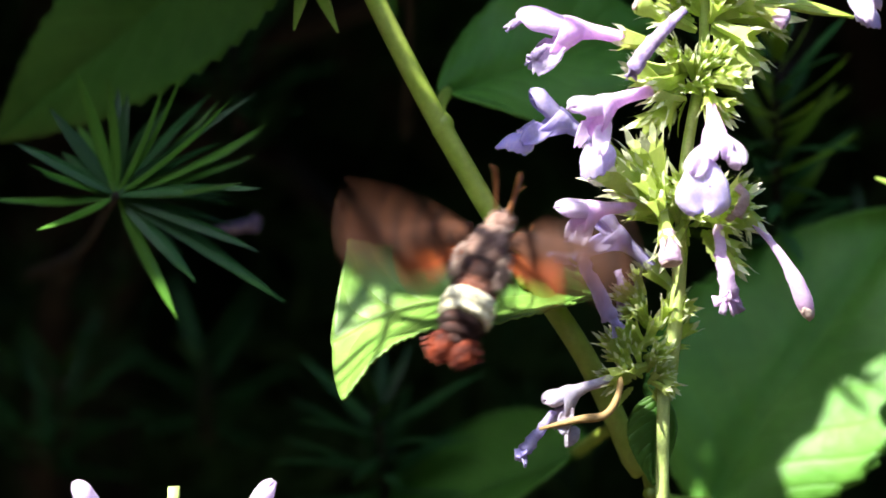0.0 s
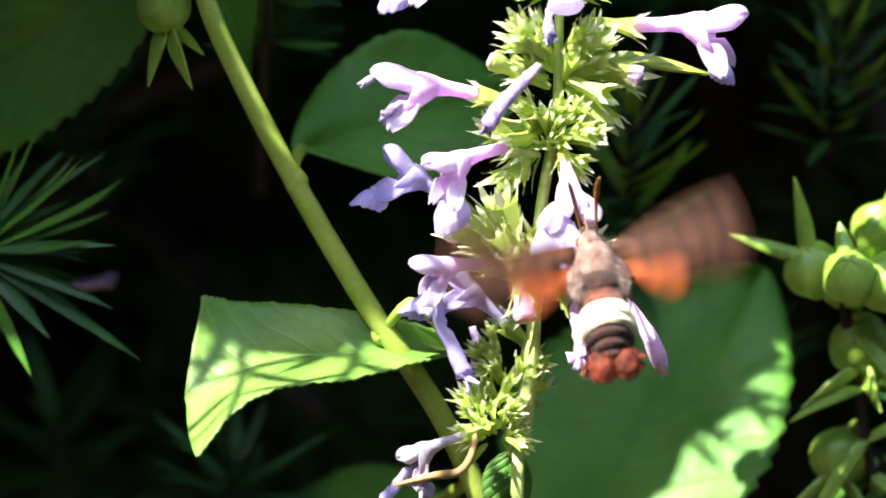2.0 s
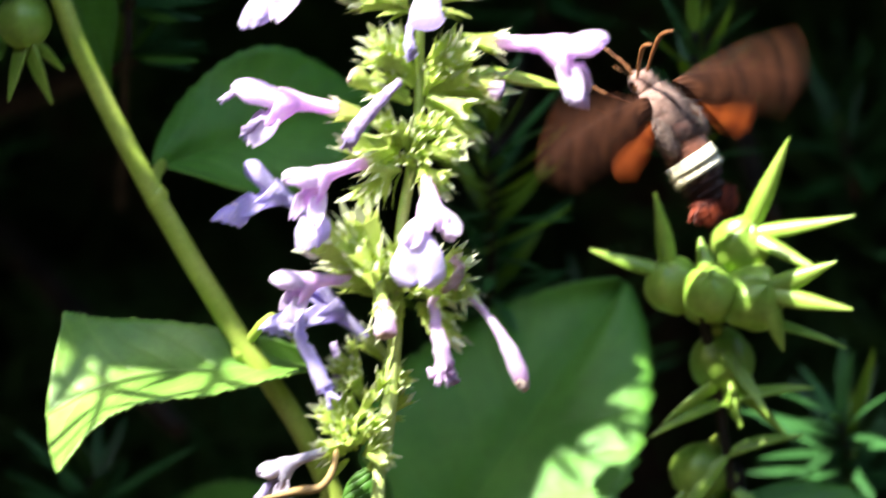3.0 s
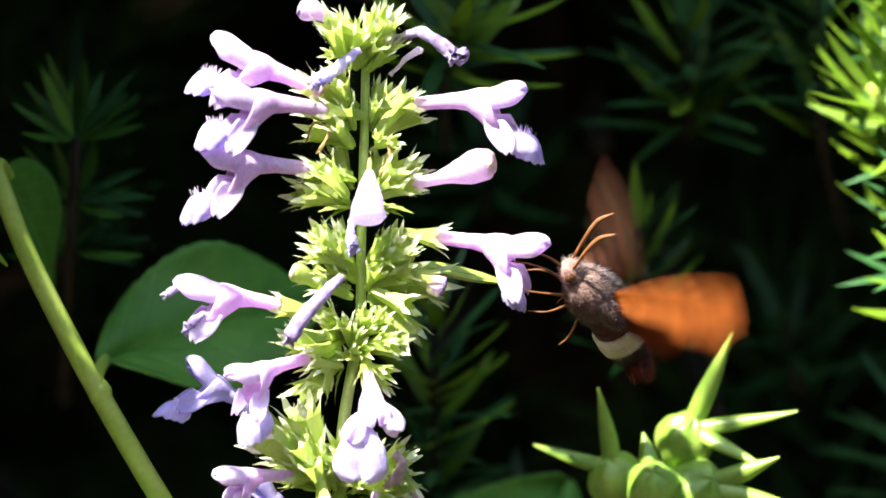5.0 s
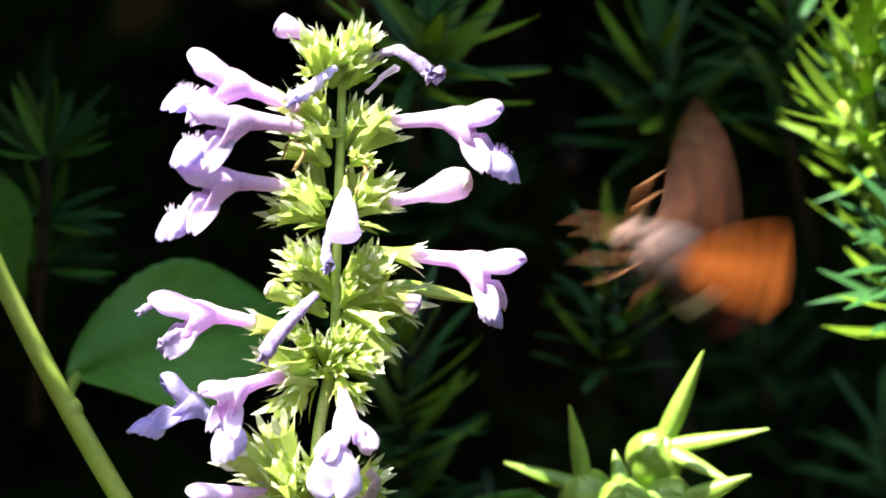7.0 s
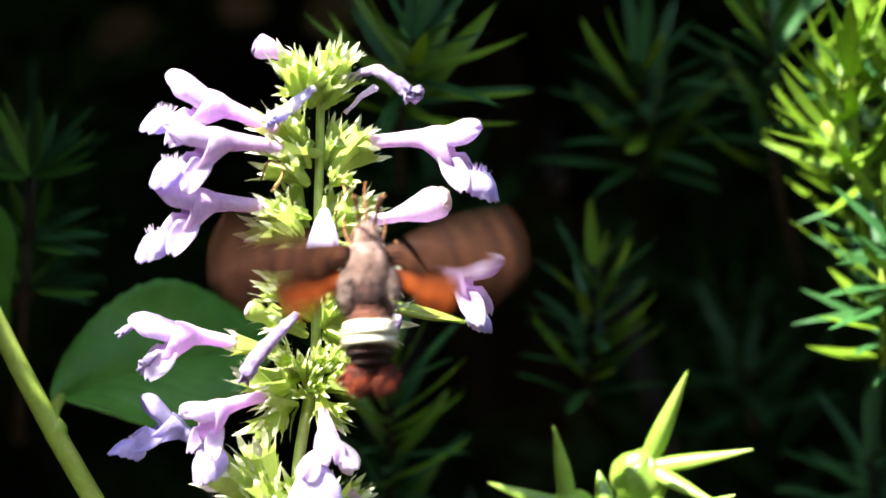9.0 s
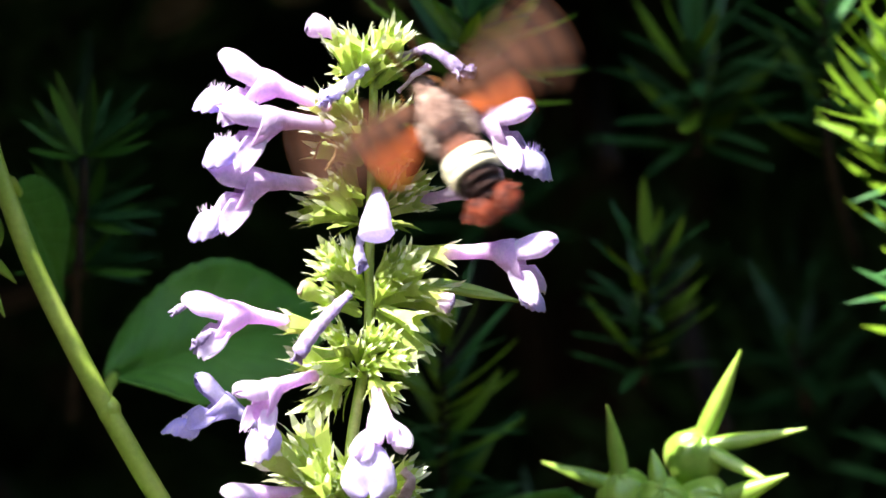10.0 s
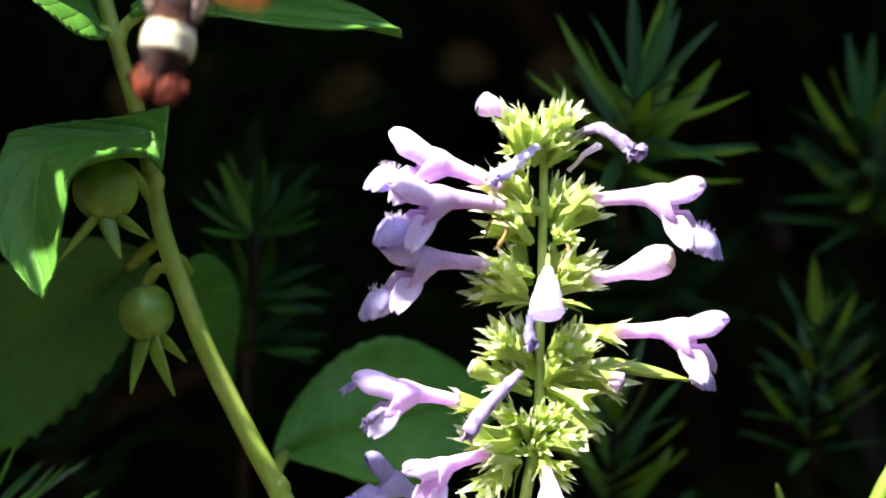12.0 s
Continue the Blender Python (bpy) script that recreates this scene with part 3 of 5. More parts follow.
def build_balloon_plant():
    plant = thing("balloon_flower_plant", (0.010, 0.02, 0.0), "leaning green stem with broad toothed leaves and seed pods", "plant")
    bm = bmesh.new()
    path = smooth_path([(0.010, 0.02, -0.02), (0.004, 0.024, 0.25), (-0.0201, 0.0200, 0.4060), (-0.0253, 0.0160, 0.4187), (-0.0338, 0.0130, 0.4371), (-0.0461, 0.0100, 0.4558), (-0.0585, 0.0100, 0.4769), (-0.0690, 0.0100, 0.4972), (-0.0737, 0.0100, 0.5087),
                        (-0.0776, 0.0100, 0.5203), (-0.0809, 0.0100, 0.5365), (-0.0847, 0.0100, 0.5496), (-0.0891, 0.0120, 0.5650)], 80)
    tube(bm, path, lerp_list([0.0024, 0.0021, 0.0019, 0.0018, 0.0017, 0.0015, 0.0013], 80), 12)
    part("stem", bm, STEM, plant)
    # swelling where the leaves leave the stem
    for p in ((-0.0577, 0.0100, 0.4759), (-0.0300, 0.0140, 0.4298), (-0.0433, 0.0110, 0.4505), (-0.0790, 0.0100, 0.5277)):
        bm = bmesh.new()
        blob(bm, p, (0.0020, 0.0019, 0.0024), 1, 0.1)
        part("node", bm, STEM, plant)
    # broad leaf behind the spike
    leaf(plant, (-0.0599, 0.0380, 0.4807), (-0.0182, 0.0560, 0.4954), (0.05, -0.90, 0.4), 0.0270, root=(-0.0578, 0.0110, 0.4759), fold=0.4, curl=0.25, wave=0.11, teeth=14, depth=0.05, seed=2, shape=0.9)
    # great leaf low behind the spike
    leaf(plant, (-0.0143, 0.0580, 0.4065), (0.0206, 0.0680, 0.4627), (-0.08, -0.82, 0.55), 0.050, root=(-0.0229, 0.0160, 0.4134), fold=0.22, curl=0.25, wave=0.07, teeth=17, depth=0.06, seed=5, shape=0.86, blunt=0.80)
    # leaf lying towards the left below
    leaf(plant, (-0.0345, 0.0720, 0.4175), (-0.0973, 0.0950, 0.3981), (0.1, -0.55, 0.8), 0.034, root=(-0.0283, 0.0140, 0.4253), fold=0.2, curl=0.3, seed=7)
    # pair of leaves on the upper stem
    leaf(plant, (-0.0821, 0.0360, 0.5157), (-0.1458, 0.0560, 0.4715), (0.45, -0.75, 0.45), 0.030, root=(-0.0770, 0.0100, 0.5182), fold=0.2, curl=0.35, teeth=18, depth=0.10, seed=9)
    # leaf that folds over on itself, its lower rim rolled up
    upper = smooth_path([(-0.0760, 0.0060, 0.5409), (-0.0828, 0.0080, 0.5391), (-0.0923, 0.0080, 0.5380), (-0.1008, 0.0060, 0.5367), (-0.1044, 0.0040, 0.5331), (-0.1048, 0.0000, 0.5221), (-0.1024, -0.0040, 0.5143), (-0.0965, -0.0060, 0.5080)], 61)
    lower = smooth_path([(-0.0771, 0.0020, 0.5295), (-0.0792, 0.0000, 0.5315), (-0.0820, -0.0030, 0.5317), (-0.0865, -0.0070, 0.5309), (-0.0910, -0.0100, 0.5285), (-0.0925, -0.0110, 0.5228), (-0.0939, -0.0090, 0.5144), (-0.0963, -0.0065, 0.5077)], 61)

    def fold(u, v):
        k = u * 60
        i = min(int(k), 59)
        a, b = upper[i].lerp(upper[i + 1], k - i), lower[i].lerp(lower[i + 1], k - i)
        w = math.sin(math.pi * min(1, u * 1.02)) ** 0.5
        p = a.lerp(b, min(1, v * 1.12))
        p.y += 0.006 * math.sin(math.pi * v) * w
        roll = max(0, v - 0.88) / 0.12
        p.z += 0.0017 * roll * w + 0.0005 * ((u * 24) % 1.0 - 0.5) * (roll + (1 if v == 0 else 0))
        p.y += -0.0010 * math.sin(math.pi * roll) * w + 0.0014 * roll * roll * w
        p.x += 0.0005 * math.sin(u * 37) * (roll + (1 if v == 0 else 0))
        return p
    bm = bmesh.new()
    grid(bm, 72, 26, fold, uv=True)
    part("leaf", bm, LEAF, plant, "folded leaf with its rim curled up", thick=0.00045)
    bm = bmesh.new()
    tube(bm, smooth_path([(-0.0804, 0.0100, 0.5320), (-0.0786, 0.0090, 0.5370), (-0.0810, 0.0090, 0.5356)], 8), [0.0011] * 8, 8)
    part("leaf_stalk", bm, STEM, plant)
    leaf(plant, (-0.0828, 0.0100, 0.5563), (-0.0369, 0.0060, 0.5595), (-0.1, -0.25, 0.95), 0.026, root=(-0.0848, 0.0100, 0.5506), fold=0.2, curl=0.3, seed=13)
    leaf(plant, (-0.0871, 0.0100, 0.5530), (-0.1111, -0.0080, 0.5724), (0.2, -0.45, 0.85), 0.026, root=(-0.0848, 0.0100, 0.5506), fold=0.2, curl=0.4, seed=14)
    leaf(plant, (-0.0746, 0.0240, 0.5136), (-0.0629, 0.0500, 0.4937), (0.4, -0.8, 0.4), 0.017, root=(-0.0752, 0.0110, 0.5144), fold=0.2, curl=0.3, seed=15)
    leaf(plant, (-0.0213, 0.0080, 0.4307), (-0.0227, 0.0060, 0.4156), (-0.3, -0.9, 0.2), 0.009, root=(-0.0198, 0.0060, 0.4317), fold=0.5, curl=0.3, seed=16)
    # curled leaf in front of the stem
    bm = bmesh.new()
    far = smooth_path([(-0.0307, 0.0090, 0.4479), (-0.0342, 0.0110, 0.4510), (-0.0462, 0.0130, 0.4539), (-0.0597, 0.0150, 0.4553), (-0.0678, 0.0140, 0.4556), (-0.0737, 0.0120, 0.4569)], 61)
    near = smooth_path([(-0.0306, 0.0080, 0.4472), (-0.0374, 0.0040, 0.4457), (-0.0484, -0.0030, 0.4432), (-0.0596, -0.0070, 0.4419), (-0.0672, -0.0090, 0.4380), (-0.0733, -0.0095, 0.4303)], 61)

    def f(u, v):
        k = u * 60
        i = min(int(k), 59)
        a, b = far[i].lerp(far[i + 1], k - i), near[i].lerp(near[i + 1], k - i)
        saw = 0.0006 * ((u * 26) % 1.0 - 0.5)
        p = a.lerp(b, v)
        p.z += -0.004 * math.sin(math.pi * v) * u + saw * (1 if v == 0 else -1 if v == 1 else 0)
        p.x += -0.0026 * math.sin(math.pi * v) * u ** 6 + (0.0004 * ((v * 18) % 1.0 - 0.5) if u == 1 else 0)
        p.y += 0.004 * math.sin(math.pi * v)
        return p
    grid(bm, 60, 20, f, uv=True)
    part("leaf", bm, LEAF_LIT, plant, "curled leaf with patches of sun", thick=0.00045)
    bm = bmesh.new()
    tube(bm, smooth_path([(-0.0433, 0.0110, 0.4505), (-0.0384, 0.0060, 0.4559), (-0.0345, 0.0050, 0.4531), (-0.0308, 0.0080, 0.4480)], 10), [0.0009] * 10, 8)
    part("leaf_stalk", bm, STEM, plant)
    # pods beside the stem
    pod(plant, (-0.0868, 0.0060, 0.5262), 0.0055, (-0.1, -0.1, -1), [((-0.7, -0.2, -0.8), 0.010), ((0.3, -0.3, -1), 0.008), ((0.8, 0.2, -0.5), 0.007)], 2, (-0.0783, 0.0100, 0.5234))
    pod(plant, (-0.0802, 0.0140, 0.5054), 0.0047, (0.1, -0.1, -1), [((0.35, -0.2, -1), 0.011), ((-0.3, -0.1, -1), 0.010), ((0.7, 0.3, -0.6), 0.007)], 3, (-0.0764, 0.0100, 0.5134))
    return plant


build_balloon_plant()


def build_pod_cluster():
    plant = thing("balloon_flower_stalk", (0.048, 0.05, 0.0), "dark dry stalk carrying a cluster of round green pods", "plant")
    bm = bmesh.new()
    tube(bm, smooth_path([(0.048, 0.05, -0.02), (0.046, 0.045, 0.25), (0.0425, 0.0520, 0.4124), (0.0403, 0.0460, 0.4255), (0.0373, 0.0420, 0.4453), (0.0357, 0.0400, 0.4552), (0.0391, 0.0380, 0.4650)], 50),
         lerp_list([0.0016, 0.0013, 0.0010, 0.0011, 0.0010], 50), 10)
    part("stalk", bm, BARK, plant)
    J = (0.0362, 0.0400, 0.4547)
    pod(plant, (0.0419, 0.0360, 0.4675), 0.0052, (0.25, -0.62, 0.75), [((0.40, -0.15, 0.9), 0.0165), ((1, -0.2, 0.12), 0.0168), ((0.85, -0.5, -0.5), 0.0135)], 4, J)
    pod(plant, (0.0300, 0.0380, 0.4606), 0.0050, (-0.35, -0.5, 0.8), [((-0.15, -0.1, 1), 0.0125), ((-1, 0.1, 0.25), 0.012)], 5, J)
    pod(plant, (0.0362, 0.0300, 0.4596), 0.0048, (-0.05, -0.8, 0.6), [((-0.2, 0.3, 0.9), 0.006)], 6, J)
    pod(plant, (0.0438, 0.0320, 0.4586), 0.0058, (0.4, -0.7, 0.4), [((0.95, -0.3, 0.35), 0.012), ((1, -0.3, -0.25), 0.014), ((0.2, 0.2, -0.9), 0.008)], 7, J)
    pod(plant, (0.0388, 0.0440, 0.4467), 0.0056, (0.15, -0.4, -0.9), [((0.8, -0.2, -0.7), 0.013), ((-0.8, -0.3, -0.5), 0.012), ((0.2, -0.6, -0.8), 0.009)], 8, (0.0377, 0.0400, 0.4523))
    pod(plant, (0.0350, 0.0480, 0.4271), 0.0052, (-0.3, -0.4, -0.9), [((0.7, -0.3, -0.8), 0.013), ((-0.8, -0.3, -0.6), 0.012)], 9, (0.0393, 0.0460, 0.4324))
    # narrow bracts round the cluster
    for a, b in ((J, (0.0585, 0.0260, 0.4552)), ((0.0377, 0.0400, 0.4493), (0.0471, 0.0320, 0.4400)), ((0.0387, 0.0420, 0.4395), (0.0532, 0.0380, 0.4455)), ((0.0398, 0.0440, 0.4306), (0.0514, 0.0400, 0.4366)),
                 ((0.0398, 0.0440, 0.4306), (0.0269, 0.0400, 0.4161)), ((0.0387, 0.0420, 0.4395), (0.0259, 0.0360, 0.4368)), ((0.0403, 0.0460, 0.4246), (0.0525, 0.0440, 0.4159))):
        L = (Vector(b) - Vector(a)).length
        ob = part("bract", leaf_mesh(L, 0.0030, fold=0.5, curl=0.5, wave=0.02, teeth=1, depth=0.0, shape=0.6), POD, plant, thick=0.0004)
        ob.matrix_basis = aim(a, b, (0, -0.6, 0.8))
    leaf(plant, (0.0409, 0.0500, 0.4214), (0.0754, 0.0340, 0.4049), (0.1, -0.7, 0.7), 0.03, root=(0.0414, 0.0480, 0.4225), seed=21)
    leaf(plant, (0.0406, 0.0540, 0.4251), (0.0227, 0.0740, 0.4088), (0.1, -0.7, 0.7), 0.02, root=(0.0406, 0.0470, 0.4265), seed=22)


build_pod_cluster()


# ---- flower spike ----
def calyx_mesh(name, length, r0, r1, teeth, seed):
    """A slim ribbed green cup along x with five narrow pale teeth and short hairs on its rim."""
    rng = random.Random(seed)
    bm = bmesh.new()
    n = 10
    rings = []
    for s, r in ((0, r0 * 0.55), (0.18, r0 * 0.95), (0.55, r0 * 1.1), (1, r1)):
        rings.append([bm.verts.new((s * length, math.cos(a) * r * (1.12 if k % 2 else 0.90), math.sin(a) * r * (1.12 if k % 2 else 0.90)))
                      for k, a in enumerate(2 * math.pi * k / n for k in range(n))])
    for a, b in zip(rings, rings[1:]):
        for k in range(n):
            bm.faces.new((a[k], b[k], b[(k + 1) % n], a[(k + 1) % n]))
    bm.faces.new(rings[0])
    top = rings[-1]
    for k in range(0, n, 2):
        a, m, b = top[k], top[(k + 1) % n], top[(k + 2) % n]
        c = m.co.copy()
        out = Vector((0, c.y, c.z)).normalized()
        ln = teeth * rng.uniform(0.75, 1.2)
        flare = rng.uniform(0.15, 0.55)
        w = (b.co - a.co)
        l1, r1v = bm.verts.new(c + Vector((ln * 0.35, 0, 0)) + out * ln * 0.10 - w * 0.30), bm.verts.new(c + Vector((ln * 0.35, 0, 0)) + out * ln * 0.10 + w * 0.30)
        l2, r2 = bm.verts.new(c + Vector((ln * 0.72, 0, 0)) + out * ln * flare * 0.55 - w * 0.17), bm.verts.new(c + Vector((ln * 0.72, 0, 0)) + out * ln * flare * 0.55 + w * 0.17)
        tip = bm.verts.new(c + Vector((ln, 0, 0)) + out * ln * flare)
        bm.faces.new((a, m, l1))
        bm.faces.new((m, b, r1v))
        for fc in (bm.faces.new((m, r1v, l1)), bm.faces.new((l1, r1v, r2, l2)), bm.faces.new((l2, r2, tip))):
            fc.material_index = 1
        for i in range(3):
            p = c + Vector((ln * rng.uniform(-0.3, 0.7), 0, 0)) + out * ln * 0.1
            d = (out + Vector((rng.uniform(-0.2, 0.9), rng.uniform(-0.5, 0.5), rng.uniform(-0.5, 0.5)))).normalized() * 0.0009
            e = Vector((1, 0, 0)).cross(d).normalized() * 0.00005
            bm.faces.new((bm.verts.new(p - e), bm.verts.new(p + e), bm.verts.new(p + d))).material_index = 1
    me = bpy.data.meshes.new(name)
    bm.to_mesh(me)
    bm.free()
    me.materials.append(CALYX)
    me.materials.append(CALYX_TIP)
    return me


CALYCES = [calyx_mesh("calyx", 0.0058 + 0.0006 * i, 0.00092, 0.00172, 0.0027, i) for i in range(5)]
BRACT_ME = bpy.data.meshes.new("bract")
_b = leaf_mesh(1.0, 0.30, fold=0.35, curl=0.5, wave=0.02, teeth=5, depth=0.55, shape=0.75)
_b.to_mesh(BRACT_ME)
_b.free()
BRACT_ME.materials.append(CALYX)


def on_plant(name, me, plant, m):
    """A small piece on shared mesh data, placed in the world's metres."""
    ob = new(name, me)
    ob.parent = plant
    ob.matrix_parent_inverse = Matrix.Translation(-Vector(plant["base"]))
    ob.matrix_basis = m
    return ob


def whorl(plant, centre, left, right, seed, front=3, bracts=2):
    """Two opposite tufts of calyces that leave the stem bare between them. left, right: how many, from and to which
    elevation in degrees, their size, and how far up and down the stem they begin."""
    rng = random.Random(seed)
    c = Vector(centre)
    for sg, (count, lo, hi, reach, spread) in ((-1, left), (1, right)):
        for i in range(count):
            e = radians(lo + (hi - lo) * (i + rng.uniform(-0.2, 0.8)) / count)
            y = rng.uniform(-0.75, 0.45)
            d = Vector((sg * math.cos(e), y, math.sin(e)))
            if y < 0 and abs(d.x) < 0.3:
                d.x = sg * rng.uniform(0.25, 0.5)
            d.normalize()
            p = c + Vector((sg * rng.uniform(0.0006, 0.0020), 0.002 * y, rng.uniform(-1, 1) * spread)) + d * 0.0008
            k = rng.uniform(0.72, 1.12) * reach
            on_plant("calyx", CALYCES[(i + seed) % 5], plant, aim(p, p + d, (0.1, 0, 1)) @ Matrix.Rotation(rng.uniform(0, 6), 4, 'X') @ Matrix.Diagonal((k, k, k, 1)))
        for i in range(bracts):
            e = radians(lo + rng.uniform(-20, 12))
            d = Vector((sg * math.cos(e), rng.uniform(-0.8, 0.5), math.sin(e))).normalized()
            p = c + Vector((sg * 0.0012, 0, -spread * 0.9))
            k = rng.uniform(0.0065, 0.0090) * reach
            on_plant("bract", BRACT_ME, plant, aim(p, p + d, (0, -0.5, 1)) @ Matrix.Diagonal((k, k, k, 1)))
    # short young cups that face outwards beside and before the stem
    for i in range(front * 2):
        sg = (-1, 1)[i % 2]
        d = Vector((sg * rng.uniform(0.10, 0.8), -0.75, rng.uniform(0.0, 1.0))).normalized()
        p = c + Vector((sg * rng.uniform(-0.0012 if front > 6 else 0.0007, 0.0030), -0.0012, rng.uniform(-0.8, 1.4) * 0.0028))
        k = rng.uniform(0.5, 0.8)
        on_plant("calyx", CALYCES[i % 5], plant, aim(p, p + d, (0.1, 0, 1)) @ Matrix.Rotation(rng.uniform(0, 6), 4, 'X') @ Matrix.Diagonal((k, k * 0.85, k * 0.85, 1)))


MM = 0.001


def corolla_tube(bm, bend=0.0, s=1.0):
    """The slim tube that widens downwards into the throat, along x, open at its mouth."""
    prof = [(0, 0.0, 0.90, 0.95), (3, 0.15, 0.95, 1.0), (6, 0.25, 1.0, 1.1), (8.2, 0.1, 1.2, 1.4), (9.8, -0.5, 2.0, 2.4), (11.2, -1.4, 2.6, 3.4), (12.6, -1.9, 2.8, 3.8)]
    nu = 24

    def f(u, v):
        t = u * (len(prof) - 1)
        i = min(int(t), len(prof) - 2)
        k = t - i
        k2 = k * k * (3 - 2 * k) * 0.5 + k * 0.5
        x, z, ry, rz = [a + (b - a) * k2 for a, b in zip(prof[i], prof[i + 1])]
        a = 2 * math.pi * v
        return Vector((x - 0.9 * math.sin(a) * u ** 6, math.cos(a) * ry, z + math.sin(a) * rz + bend * x * x)) * MM * s
    grid(bm, nu, 20, f)
    bmesh.ops.remove_doubles(bm, verts=bm.verts, dist=1e-6)


def upper_lip(bm, s=1.0, droop=0.0, ruffle=0.25, length=6.2):
    """The hood: a rounded thumb-like lobe, hollow below."""
    def f(u, v):
        c = (v - 0.5) * radians(255)
        q = math.sqrt(max(0.0, 1 - max(0.0, (u - 0.55) / 0.45) ** 2.4))
        w = (2.0 + 0.8 * math.sin(min(1, u * 1.3) * math.pi / 2)) * (0.12 + 0.88 * q)
        h = (1.6 + 0.5 * math.sin(min(1, u * 1.5) * math.pi / 2)) * (0.12 + 0.88 * q)
        x = 10.6 + (length + 1.4) * u
        z = -0.25 + 1.5 * u ** 1.2 - droop * u * u * 5
        z += ruffle * 0.5 * math.sin(6 * v + u * 7) * u * (1 if abs(c) > 1.2 else 0.2)
        x += 0.45 * math.sin(v * 23) * max(0.0, u - 0.75) / 0.25
        return Vector((x, math.sin(c) * w, z + math.cos(c) * h)) * MM * s
    grid(bm, 18, 14, f)


def side_lobe(bm, sg, s=1.0):
    def f(u, v):
        c = v * 2 - 1
        w = 2.1 * math.sin(math.pi * (0.24 + 0.70 * u)) ** 0.6
        return Vector((12.4 + 1.9 * u + c * w, sg * (2.1 + 1.6 * u * u + 0.35 * c * c), -2.6 - 5.0 * u + 0.35 * math.sin(9 * v + 1) * u)) * MM * s
    grid(bm, 10, 8, f)


def lower_lip(bm, s=1.0, hang=1.0, ruffle=0.4, cup=1.0, reach=16.8, size=1.0):
    """The mid lobe: a narrow neck from the throat, then a hanging rounded shell with a notch and a scalloped rim."""
    top = Vector((reach - 2.0, 0, -1.4 - 3.6 * hang))
    neck = smooth_path([(11.4, 0, -4.6), (13.2, 0, -5.0 - 0.3 * hang), (13.2 * 0.4 + top.x * 0.6, 0, top.z * 0.8 - 1.2), top + Vector((0.2, 0, -0.5))], 9)

    def g(u, v):
        c = v * 2 - 1
        k = u * 8
        i = min(int(k), 7)
        p = neck[i].lerp(neck[i + 1], k - i)
        return (p + Vector((0, c * (2.2 - 1.1 * math.sin(min(1, u * 1.1) * math.pi)), -0.7 * c * c))) * MM * s
    grid(bm, 10, 8, g)

    def f(u, v):
        a = 2 * math.pi * v
        th = radians(4 + 116 * u)
        front = 0.5 + 0.5 * math.cos(a)
        notch = 1 - 0.16 * math.exp(-((min(a, 2 * math.pi - a)) / 0.30) ** 2) * u
        r = 3.45 * size * math.sin(min(th, 1.45)) ** 0.75 * notch * (1 + 0.05 * math.sin(a * 5 + reach)) * (1 - 0.10 * max(0, u - 0.7) / 0.3)
        drop = (1 - math.cos(th)) * (2.6 + 1.7 * front) * size * cup * (1 + 0.05 * u * math.sin(a * 11))
        fr = ruffle * (0.8 * math.sin(a * 9 + 1) + 0.5 * math.sin(a * 17 + reach)) * u ** 4
        return (top + Vector((math.cos(a) * (r * 0.90 + fr) + 0.22 * drop, math.sin(a) * (r * 1.12 + fr), -drop))) * MM * s
    grid(bm, 16, 40, f)


def lip_hairs(bm, rng, s=1.0, n=16, hang=1.0, reach=16.8, size=1.0):
    """Fine pale hairs that stand up from the back of the lower lip."""
    top = Vector((reach - 2.0, 0, -1.4 - 3.6 * hang))
    for i in range(n):
        c, x = rng.uniform(-1, 1), rng.uniform(-1.6, 1.8)
        p = (top + Vector((x * size, c * 2.6 * size, -0.15 - (1.3 * c * c + 0.25 * x * x) * size))) * MM * s
        q = p + Vector((x * 0.35 + rng.uniform(-0.3, 0.3), c * 0.5, rng.uniform(0.7, 1.5))) * MM * s
        tube(bm, [p, q], [0.00007, 0.00003], 4)


def crumple(bm, seed, amount=0.00016):
    """Soft uneven folds, as thin petals have."""
    off = Vector((seed * 3.1, seed * 1.7, 0))
    for v in bm.verts:
        q = v.co * 420 + off
        v.co += Vector((noise.noise(q), noise.noise(q + Vector((7, 3, 1))), noise.noise(q + Vector((2, 9, 5))))) * amount
        q = q * 3.3
        v.co += Vector((noise.noise(q), noise.noise(q + Vector((7, 3, 1))), noise.noise(q + Vector((2, 9, 5))))) * amount * 0.28


